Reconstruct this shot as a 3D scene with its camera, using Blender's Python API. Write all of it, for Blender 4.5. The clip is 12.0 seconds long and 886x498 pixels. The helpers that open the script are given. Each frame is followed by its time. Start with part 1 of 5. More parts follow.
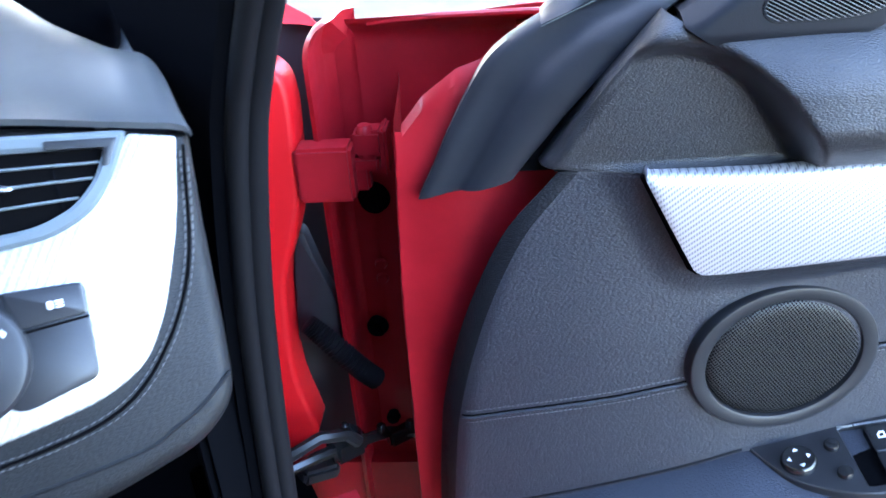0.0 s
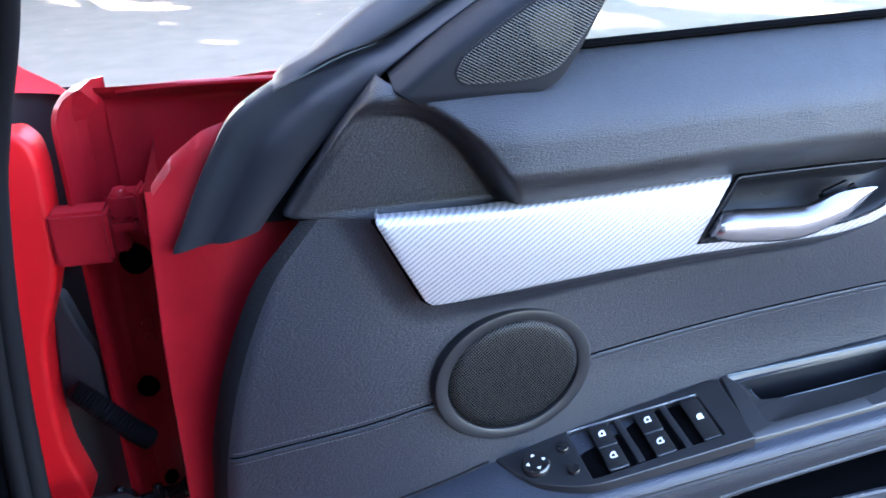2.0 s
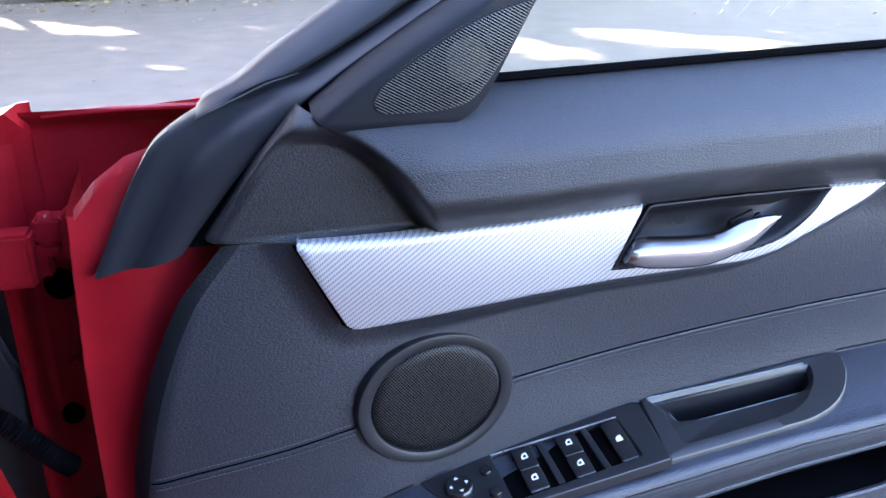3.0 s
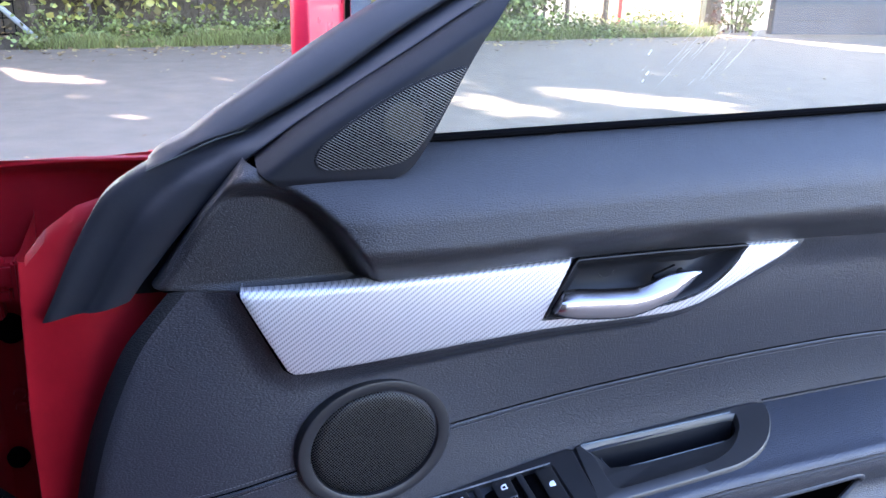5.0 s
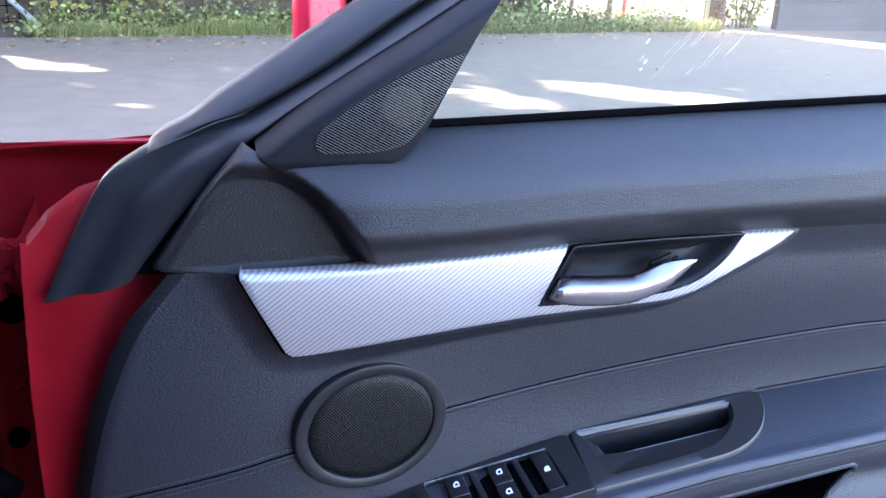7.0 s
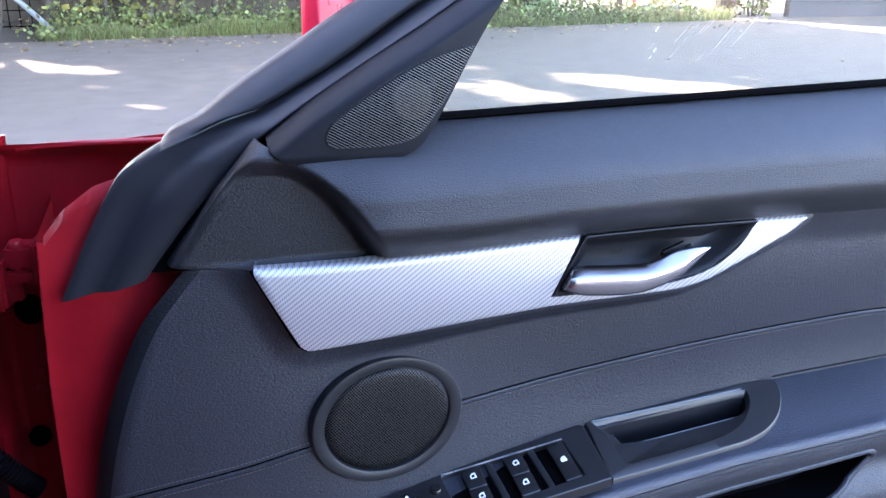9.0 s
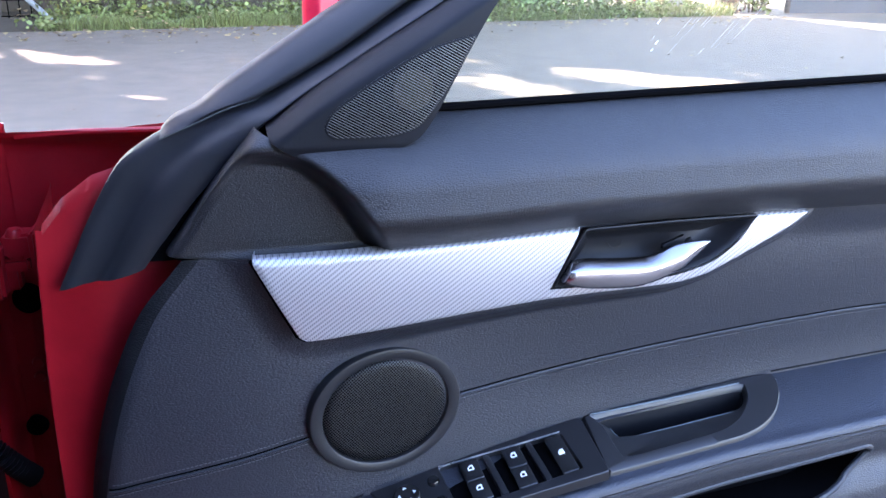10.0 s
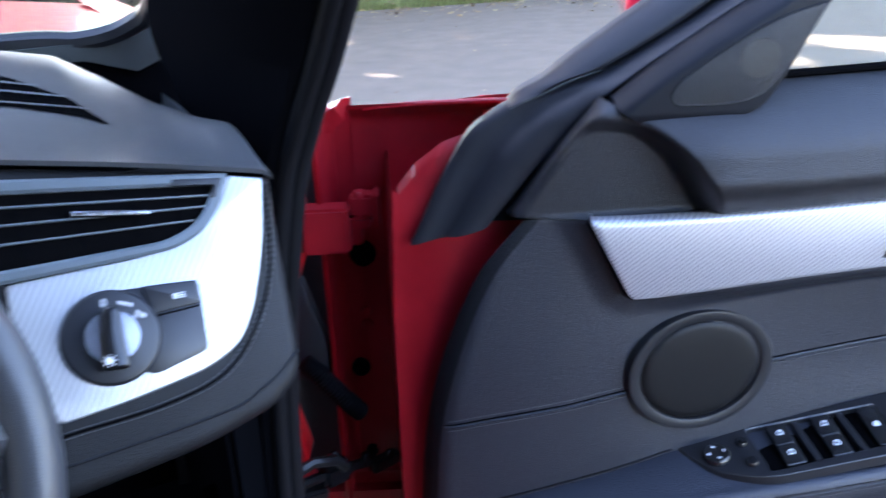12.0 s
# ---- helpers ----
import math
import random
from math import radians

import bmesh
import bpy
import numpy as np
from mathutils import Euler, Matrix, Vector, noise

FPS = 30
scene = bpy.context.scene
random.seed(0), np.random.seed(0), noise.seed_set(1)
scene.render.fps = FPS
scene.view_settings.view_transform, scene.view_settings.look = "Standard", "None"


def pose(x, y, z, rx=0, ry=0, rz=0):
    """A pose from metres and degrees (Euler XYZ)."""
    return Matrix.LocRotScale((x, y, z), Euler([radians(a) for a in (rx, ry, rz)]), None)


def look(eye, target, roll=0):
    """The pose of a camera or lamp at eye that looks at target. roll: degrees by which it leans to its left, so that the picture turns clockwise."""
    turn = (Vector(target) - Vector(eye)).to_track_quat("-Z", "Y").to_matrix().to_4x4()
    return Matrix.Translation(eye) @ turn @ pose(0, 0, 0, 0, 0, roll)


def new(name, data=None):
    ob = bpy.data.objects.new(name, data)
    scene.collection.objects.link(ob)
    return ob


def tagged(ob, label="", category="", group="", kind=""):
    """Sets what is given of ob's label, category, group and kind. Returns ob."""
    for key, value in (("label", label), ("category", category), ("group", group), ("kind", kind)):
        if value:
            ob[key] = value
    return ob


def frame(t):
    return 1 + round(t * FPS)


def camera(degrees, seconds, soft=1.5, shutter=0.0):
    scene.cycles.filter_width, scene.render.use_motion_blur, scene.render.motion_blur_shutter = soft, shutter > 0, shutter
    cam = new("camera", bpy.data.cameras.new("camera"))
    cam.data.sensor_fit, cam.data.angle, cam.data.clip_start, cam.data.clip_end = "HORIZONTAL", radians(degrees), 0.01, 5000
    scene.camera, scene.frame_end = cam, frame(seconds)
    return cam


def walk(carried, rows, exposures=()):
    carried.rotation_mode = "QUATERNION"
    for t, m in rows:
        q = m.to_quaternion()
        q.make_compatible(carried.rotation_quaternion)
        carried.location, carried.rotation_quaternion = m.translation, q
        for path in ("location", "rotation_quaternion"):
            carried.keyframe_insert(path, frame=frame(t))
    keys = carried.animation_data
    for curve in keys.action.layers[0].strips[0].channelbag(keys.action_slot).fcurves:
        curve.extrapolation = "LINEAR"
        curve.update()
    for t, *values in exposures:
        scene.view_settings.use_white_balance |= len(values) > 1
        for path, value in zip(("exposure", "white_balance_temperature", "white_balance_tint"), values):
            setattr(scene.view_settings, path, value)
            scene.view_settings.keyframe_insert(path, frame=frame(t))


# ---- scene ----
cam = camera(54.8, 12.0, 1.5, 0.3)
PATH = [
    (0, (0.013, 0.097, 0.954), (-0.158, 1.85, 0.006), -4.5),
    (0.5, (-0.017, 0.01, 0.948), (-0.118, 1.787, 0.036), -3.0),
    (1, (-0.006, 0.017, 0.938), (0.041, 1.795, 0.025), -1.9),
    (1.5, (0.034, 0.022, 0.951), (0.219, 1.798, 0.05), -1.7),
    (2, (0.06, 0.02, 0.968), (0.357, 1.812, 0.132), -1.6),
    (2.5, (0.077, 0.011, 0.969), (0.45, 1.808, 0.173), -0.6),
    (3, (0.086, -0.003, 0.973), (0.498, 1.793, 0.195), 0.0),
    (3.5, (0.093, -0.012, 0.98), (0.536, 1.794, 0.244), 0.3),
    (3.7, (0.092, -0.018, 0.985), (0.559, 1.788, 0.262), 0.7),
    (5.5, (0.106, -0.056, 0.988), (0.603, 1.767, 0.332), 1.7),
    (6, (0.104, -0.06, 0.987), (0.601, 1.761, 0.326), 1.9),
    (6.5, (0.105, -0.066, 0.987), (0.603, 1.753, 0.319), 2.3),
    (7, (0.105, -0.061, 0.983), (0.598, 1.755, 0.305), 2.2),
    (9, (0.106, -0.065, 0.981), (0.566, 1.756, 0.292), 0.8),
    (9.5, (0.105, -0.062, 0.978), (0.568, 1.754, 0.281), 1.1),
    (10, (0.105, -0.064, 0.978), (0.568, 1.751, 0.276), 1.3),
    (10.5, (0.105, -0.061, 0.976), (0.564, 1.752, 0.267), 1.2),
    (11, (0.102, -0.062, 0.976), (0.539, 1.755, 0.264), 0.8),
    (11.5, (0.058, -0.078, 0.985), (0.333, 1.769, 0.27), -1.0),
    (12, (-0.038, -0.105, 0.986), (-0.038, 1.749, 0.236), -2.5),
]
EXPOSURE = [(0.0, 5.2, 6250, 14), (0.5, 4.8, 6250, 14), (1.0, 4.8, 6250, 14), (1.5, 4.85, 6250, 15), (2.0, 4.75, 6250, 17), (2.5, 4.55, 6250, 21), (3.5, 4.4, 6250, 24), (5.5, 4.2, 6250, 25), (11.0, 4.2, 6250, 25), (12.0, 4.0, 6250, 22)]
walk(cam, [(t, look(eye, target, roll)) for t, eye, target, roll in PATH], EXPOSURE)

# ---- sky and sun ----
SUN = Vector((-0.57, 0.66, 0.50)).normalized()
world = bpy.data.worlds.new("world")
scene.world = world
world.use_nodes = True
sky = world.node_tree.nodes.new("ShaderNodeTexSky")
sky.sky_type, sky.sun_disc = "NISHITA", False
sky.sun_elevation = math.asin(SUN.z)
sky.sun_rotation = math.atan2(SUN.x, SUN.y)
background = world.node_tree.nodes["Background"]
background.inputs["Strength"].default_value = 0.15
world.node_tree.links.new(sky.outputs[0], background.inputs["Color"])
sun = new("sun", bpy.data.lights.new("sun", "SUN"))
sun.data.energy, sun.data.angle, sun.data.color = 4.0, radians(0.5), (1.0, 0.93, 0.82)
sun.matrix_world = look(SUN * 30, (0, 0, 0))


# ---- materials ----
def surf(name, col, rough=0.5, metal=0.0, grain=None, mottle=(6.0, 0.15), coat=0.0, spec=0.5, dust=0.0, island=0.0):
    """grain: (cells per metre, bump height in metres, kind)."""
    m = bpy.data.materials.new(name)
    m.use_nodes = True
    nt = m.node_tree
    b = nt.nodes["Principled BSDF"]
    co = nt.nodes.new("ShaderNodeTexCoord")
    n = nt.nodes.new("ShaderNodeTexNoise")
    n.inputs["Scale"].default_value, n.inputs["Detail"].default_value = mottle[0], 6
    nt.links.new(co.outputs["Object"], n.inputs["Vector"])
    ramp = nt.nodes.new("ShaderNodeMix")
    ramp.data_type = "RGBA"
    lo, hi = [c * (1 - mottle[1]) for c in col], [min(1, c * (1 + mottle[1]) + dust) for c in col]
    ramp.inputs["A"].default_value, ramp.inputs["B"].default_value = (*lo, 1), (*hi, 1)
    nt.links.new(n.outputs["Fac"], ramp.inputs["Factor"])
    col_out = ramp.outputs["Result"]
    if island:
        geo = nt.nodes.new("ShaderNodeNewGeometry")
        hsv = nt.nodes.new("ShaderNodeHueSaturation")
        for socket, lo_, hi_ in (("Value", 1 - island, 1 + island), ("Hue", 0.5 - 0.06 * island, 0.5 + 0.03 * island)):
            ran = nt.nodes.new("ShaderNodeMapRange")
            ran.inputs["To Min"].default_value, ran.inputs["To Max"].default_value = lo_, hi_
            nt.links.new(geo.outputs["Random Per Island"], ran.inputs["Value"])
            nt.links.new(ran.outputs["Result"], hsv.inputs[socket])
        nt.links.new(col_out, hsv.inputs["Color"])
        col_out = hsv.outputs["Color"]
    nt.links.new(col_out, b.inputs["Base Color"])
    r = nt.nodes.new("ShaderNodeMapRange")
    r.inputs["To Min"].default_value, r.inputs["To Max"].default_value = max(0.02, rough - 0.08), min(1, rough + 0.08)
    fine = nt.nodes.new("ShaderNodeTexNoise")
    fine.inputs["Scale"].default_value, fine.inputs["Detail"].default_value = mottle[0] * 7, 4
    nt.links.new(co.outputs["Object"], fine.inputs["Vector"])
    nt.links.new(fine.outputs["Fac"], r.inputs["Value"])
    nt.links.new(r.outputs["Result"], b.inputs["Roughness"])
    b.inputs["Metallic"].default_value, b.inputs["Coat Weight"].default_value = metal, coat
    b.inputs["Coat Roughness"].default_value = 0.08
    b.inputs["Specular IOR Level"].default_value = spec
    if grain:
        scale, height, kind = grain
        if kind == "leather":
            warp = nt.nodes.new("ShaderNodeTexNoise")
            warp.inputs["Scale"].default_value = scale * 0.6
            nt.links.new(co.outputs["Object"], warp.inputs["Vector"])
            mixv = nt.nodes.new("ShaderNodeVectorMath")
            mixv.operation = "MULTIPLY_ADD"
            mixv.inputs[1].default_value = (0.5 / scale,) * 3
            nt.links.new(warp.outputs["Color"], mixv.inputs[0])
            nt.links.new(co.outputs["Object"], mixv.inputs[2])
            squash = nt.nodes.new("ShaderNodeMapping")
            squash.inputs["Scale"].default_value = (0.55, 1, 1.3)
            nt.links.new(mixv.outputs[0], squash.inputs["Vector"])
            g = nt.nodes.new("ShaderNodeTexVoronoi")
            nt.links.new(squash.outputs[0], g.inputs["Vector"])
            pores = nt.nodes.new("ShaderNodeTexNoise")
            pores.inputs["Scale"].default_value, pores.inputs["Detail"].default_value = scale * 1.7, 3
            nt.links.new(squash.outputs[0], pores.inputs["Vector"])
            out = math_of(nt, "SUBTRACT", math_of(nt, "MULTIPLY", pores.outputs["Fac"], 0.5), g.outputs["Distance"])
        else:
            g = nt.nodes.new("ShaderNodeTexNoise")
            g.inputs["Detail"].default_value = 5
            nt.links.new(co.outputs["Object"], g.inputs["Vector"])
            out = g.outputs["Fac"]
        g.inputs["Scale"].default_value = scale
        bump = nt.nodes.new("ShaderNodeBump")
        bump.inputs["Distance"].default_value = height
        nt.links.new(out, bump.inputs["Height"])
        nt.links.new(bump.outputs["Normal"], b.inputs["Normal"])
    return m


def wave_of(nt, co, way, period):
    """A sine of -1 to 1 along a way."""
    d = nt.nodes.new("ShaderNodeVectorMath")
    d.operation = "DOT_PRODUCT"
    d.inputs[1].default_value = [w * 2 * math.pi / period for w in way]
    nt.links.new(co, d.inputs[0])
    s = nt.nodes.new("ShaderNodeMath")
    s.operation = "SINE"
    nt.links.new(d.outputs["Value"], s.inputs[0])
    return s.outputs[0]


def math_of(nt, op, a, b):
    k = nt.nodes.new("ShaderNodeMath")
    k.operation = op
    for i, v in enumerate((a, b)):
        if isinstance(v, (int, float)):
            k.inputs[i].default_value = v
        else:
            nt.links.new(v, k.inputs[i])
    return k.outputs[0]


def weave(name, light, dark, period, angle):
    """Silver laminate with a diagonal twill of fine ribs."""
    m = surf(name, light, 0.38, 0.65, mottle=(9, 0.04))
    nt = m.node_tree
    b = nt.nodes["Principled BSDF"]
    co = nt.nodes.new("ShaderNodeTexCoord").outputs["Object"]
    a = radians(angle)
    ribs = wave_of(nt, co, (math.sin(a), 0, -math.cos(a)), period)
    threads = math_of(nt, "ABSOLUTE", wave_of(nt, co, (1, 0, 0.12), period * 1.04), 0.0)
    low = math_of(nt, "MULTIPLY", math_of(nt, "SUBTRACT", 0.75, ribs), threads)
    v = math_of(nt, "SUBTRACT", 1.0, math_of(nt, "MULTIPLY", low, 0.62))
    mix = nt.nodes.new("ShaderNodeMix")
    mix.data_type = "RGBA"
    mix.inputs["A"].default_value, mix.inputs["B"].default_value = (*dark, 1), (*light, 1)
    nt.links.new(v, mix.inputs["Factor"])
    nt.links.new(mix.outputs["Result"], b.inputs["Base Color"])
    bump = nt.nodes.new("ShaderNodeBump")
    bump.inputs["Distance"].default_value = 0.00012
    nt.links.new(v, bump.inputs["Height"])
    nt.links.new(bump.outputs["Normal"], b.inputs["Normal"])
    return m


def grille_mat(name, pitch, angle, see=True, bright=0.05, cross=1.0):
    """A sheet with rows of fine holes."""
    m = surf(name, (bright,) * 3, 0.5, 0.2, mottle=(30, 0.2))
    nt = m.node_tree
    b = nt.nodes["Principled BSDF"]
    co = nt.nodes.new("ShaderNodeTexCoord").outputs["Object"]
    a = radians(angle)
    p = wave_of(nt, co, (math.cos(a), 0, math.sin(a)), pitch)
    q = wave_of(nt, co, (-math.sin(a), 0, math.cos(a)), pitch)
    v = math_of(nt, "GREATER_THAN", math_of(nt, "ADD", p, math_of(nt, "MULTIPLY", q, cross)), 0.0 if not see else -0.55)
    hole = nt.nodes.new("ShaderNodeBsdfTransparent" if see else "ShaderNodeBsdfDiffuse")
    hole.inputs["Color"].default_value = (1, 1, 1, 1) if see else (0.004, 0.004, 0.005, 1)
    mix = nt.nodes.new("ShaderNodeMixShader")
    nt.links.new(v, mix.inputs[0])
    nt.links.new(b.outputs[0], mix.inputs[1])
    nt.links.new(hole.outputs[0], mix.inputs[2])
    nt.links.new(mix.outputs[0], nt.nodes["Material Output"].inputs["Surface"])
    return m


def glass_mat(name, tint=(0.9, 0.95, 0.93)):
    m = bpy.data.materials.new(name)
    m.use_nodes = True
    nt = m.node_tree
    nt.nodes.remove(nt.nodes["Principled BSDF"])
    clear, shine, mix, fres = (nt.nodes.new("ShaderNode" + k) for k in ("BsdfTransparent", "BsdfGlossy", "MixShader", "Fresnel"))
    clear.inputs["Color"].default_value = (*tint, 1)
    shine.inputs["Roughness"].default_value = 0.02
    fres.inputs["IOR"].default_value = 1.5
    nt.links.new(fres.outputs[0], mix.inputs[0])
    nt.links.new(clear.outputs[0], mix.inputs[1])
    nt.links.new(shine.outputs[0], mix.inputs[2])
    nt.links.new(mix.outputs[0], nt.nodes["Material Output"].inputs["Surface"])
    return m


VINYL = surf("pad_vinyl", (0.0085, 0.0090, 0.0122), 0.46, grain=(860, 0.00045, "leather"), spec=0.52)
LEATHER = surf("card_leather", (0.0155, 0.0175, 0.0245), 0.43, grain=(640, 0.00045, "leather"), spec=0.46)
ARMREST = surf("armrest_leather", (0.018, 0.021, 0.031), 0.42, grain=(640, 0.0005, "leather"))
# black vinyl lightened for the sky light coming through the windscreen
DASHTOP_LIT = surf("dash_vinyl_lit", (0.050, 0.054, 0.060), 0.42, grain=(900, 0.00012, "noise"), spec=0.6)
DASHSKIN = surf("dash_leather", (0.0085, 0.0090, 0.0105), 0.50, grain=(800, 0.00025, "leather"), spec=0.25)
RINGBLACK = surf("matt_black", (0.0080, 0.0085, 0.0108), 0.45, grain=(1500, 0.00006, "noise"), spec=0.35)
SOFT = surf("soft_black", (0.014, 0.015, 0.018), 0.45, grain=(900, 0.00012, "noise"), spec=0.4)
PLASTIC = surf("black_plastic", (0.011, 0.011, 0.013), 0.40, grain=(1200, 0.00006, "noise"))
SATIN = surf("satin_black", (0.008, 0.0085, 0.011), 0.46, mottle=(20, 0.2), spec=0.25)
GLOSS = surf("gloss_black", (0.010, 0.010, 0.011), 0.18, mottle=(20, 0.3))
RUBBER = surf("rubber", (0.0115, 0.0125, 0.017), 0.58, grain=(500, 0.0001, "noise"), spec=0.38)
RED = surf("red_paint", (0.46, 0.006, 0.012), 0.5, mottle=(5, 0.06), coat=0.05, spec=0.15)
# glossy body red, its base lifted towards the pink of the reflection
RED_SHEEN = surf("red_paint_sheen", (0.62, 0.02, 0.05), 0.3, mottle=(5, 0.06), coat=1.0)
# body red darkened for the shade inside the door jamb, plus random dirt mottling
RED_SHADED = surf("red_paint_shaded", (0.28, 0.004, 0.010), 0.45, grain=(60, 0.0005, "noise"), mottle=(14, 0.45), coat=0.35, spec=0.3, dust=0.004)
CHROME = surf("satin_chrome", (0.62, 0.62, 0.64), 0.24, 1.0, mottle=(2.0, 0.03))
KNOB = surf("satin_silver", (0.33, 0.33, 0.36), 0.22, 1.0, mottle=(2.0, 0.04))
SILVER = surf("silver_edge", (0.5, 0.5, 0.52), 0.3, 0.8, mottle=(30, 0.05))
TWILL = weave("silver_twill", (0.49, 0.49, 0.52), (0.18, 0.18, 0.20), 0.0042, 38)
# door twill at another angle, brightened for the strong light on the dashboard
TWILL_DASH_LIT = weave("silver_twill_dash_lit", (0.62, 0.63, 0.65), (0.36, 0.37, 0.39), 0.0042, 52)
GRILLE = grille_mat("speaker_grille", 0.0026, 38, False, 0.009)
TWEETER_MESH = grille_mat("tweeter_mesh", 0.0024, 62, True, 0.10, 0.25)
CONE = surf("tweeter_cone", (0.020, 0.017, 0.009), 0.8, spec=0.1)
# near-black colour carries the shade of hollows and gaps; black rubber and wire too
SHADE_BLACK = surf("shade_black", (0.003, 0.003, 0.0035), 0.95, spec=0.0)
PILLAR = surf("black_fabric", (0.0028, 0.0030, 0.0040), 0.9, grain=(1400, 0.0001, "noise"), spec=0.0)
SEALBLACK = surf("seal_rubber", (0.0045, 0.0046, 0.006), 0.65, grain=(700, 0.0001, "noise"), spec=0.12)
# darker copy of the card leather for the shade on its rolled edge
EDGE_SHADE = surf("edge_shade", (0.009, 0.0095, 0.012), 0.6, grain=(640, 0.0004, "leather"), spec=0.2)
FRITGREY = surf("grey_lining", (0.060, 0.068, 0.066), 0.8, mottle=(12, 0.2), spec=0.2)
VENTGREY = surf("vent_grey", (0.10, 0.122, 0.138), 0.34, grain=(1200, 0.00006, "noise"))
DARKTHREAD = surf("dark_thread", (0.08, 0.08, 0.085), 0.7)
STITCH = surf("grey_thread", (0.06, 0.06, 0.068), 0.7)
WHITE = surf("white_print", (0.75, 0.75, 0.78), 0.5, mottle=(40, 0.03))
GLASS = glass_mat("window_glass", (0.89, 0.93, 0.90))
MIRROR = surf("mirror_glass", (0.85, 0.88, 0.95), 0.02, 1.0, mottle=(10, 0.01))
SMEAR = surf("dried_smear", (0.7, 0.7, 0.66), 0.8)
ASPHALT = surf("asphalt", (0.225, 0.174, 0.129), 0.95, grain=(220, 0.004, "noise"), mottle=(5, 0.22), spec=0.2)
GRASS = surf("grass", (0.21, 0.225, 0.075), 0.7, mottle=(2.5, 0.45), island=0.45)
SOIL = surf("soil", (0.10, 0.075, 0.05), 0.9, grain=(30, 0.02, "noise"), mottle=(3, 0.4))
IVY = surf("ivy", (0.31, 0.285, 0.07), 0.5, mottle=(1.5, 0.7), island=0.6)
HEDGE = surf("dark_hedge", (0.035, 0.045, 0.015), 0.7, grain=(6, 0.2, "noise"), mottle=(3, 0.6))
WEED = surf("weed_leaf", (0.155, 0.175, 0.05), 0.6, mottle=(2, 0.5), island=0.6)
RUST = surf("rusty_leaf", (0.17, 0.085, 0.055), 0.6, mottle=(3, 0.5), island=0.6)
LITTER = surf("dry_leaf", (0.33, 0.22, 0.10), 0.7, mottle=(4, 0.4), island=0.5)
BARK = surf("bark", (0.10, 0.075, 0.055), 0.9, grain=(40, 0.01, "noise"), mottle=(8, 0.4))
CREAM = surf("cream_wall", (0.34, 0.27, 0.165), 0.8, grain=(60, 0.003, "noise"), mottle=(1.5, 0.25))
BARNBLUE = surf("blue_sheet", (0.062, 0.072, 0.086), 0.7, mottle=(2.0, 0.25), spec=0.2)
STONE = surf("stone", (0.24, 0.21, 0.18), 0.85, grain=(25, 0.01, "noise"), mottle=(6, 0.3))
SAILBLACK = surf("sail_black", (0.0062, 0.0070, 0.0098), 0.5, grain=(900, 0.0001, "noise"), spec=0.16)
WHEELHIDE = surf("wheel_leather", (0.05, 0.052, 0.058), 0.36, grain=(700, 0.0001, "leather"))
# darker copy of the black plastic for the shade inside the pull cup
CUP_SHADE = surf("cup_shade_black", (0.0050, 0.0054, 0.0070), 0.6, grain=(900, 0.0001, "noise"), spec=0.08)
# body red brightened for the light that falls on the hinge pillar
RED_LIT = surf("red_paint_lit", (0.50, 0.006, 0.010), 0.45, mottle=(9, 0.15), spec=0.25)
SWITCHGREY = surf("switch_grey", (0.013, 0.014, 0.018), 0.38, grain=(1200, 0.00006, "noise"))
GALV = surf("galvanised", (0.35, 0.36, 0.36), 0.5, 0.4, mottle=(9, 0.2))
POSTRED = surf("red_post", (0.5, 0.05, 0.04), 0.6)


# ---- mesh helpers ----
def pack(verts, faces):
    me = bpy.data.meshes.new("m")
    me.from_pydata([tuple(map(float, v)) for v in verts], [], faces)
    bm = bmesh.new()
    bm.from_mesh(me)
    bpy.data.meshes.remove(me)
    return bm


def join(*bms):
    verts, faces, at = [], [], 0
    for b in bms:
        b.verts.index_update()
        verts += [v.co.copy() for v in b.verts]
        faces += [[v.index + at for v in f.verts] for f in b.faces]
        at += len(b.verts)
        b.free()
    return pack(verts, faces)


def sheet(X, Y, Z, closed=False):
    """A grid of quads from three arrays."""
    nv, nu = X.shape
    verts = np.stack([X, Y, Z], -1).reshape(-1, 3)
    n = nu if closed else nu - 1
    faces = [(j * nu + i, j * nu + (i + 1) % nu, (j + 1) * nu + (i + 1) % nu, (j + 1) * nu + i) for j in range(nv - 1) for i in range(n)]
    return pack(verts, faces)


def spline(pts, n=8, closed=False):
    """Points on a smooth curve through pts."""
    p = [np.array(q, float) for q in pts]
    k = len(p)
    out = []
    for i in range(k if closed else k - 1):
        if closed:
            a, b, c, d = p[i - 1], p[i], p[(i + 1) % k], p[(i + 2) % k]
        else:
            b, c = p[i], p[i + 1]
            a, d = p[i - 1] if i else 2 * b - c, p[i + 2] if i + 2 < k else 2 * c - b
        for t in np.arange(n) / n:
            out.append(0.5 * (2 * b + (c - a) * t + (2 * a - 5 * b + 4 * c - d) * t * t + (3 * b - a - 3 * c + d) * t ** 3))
    if not closed:
        out.append(p[-1])
    return np.array(out)


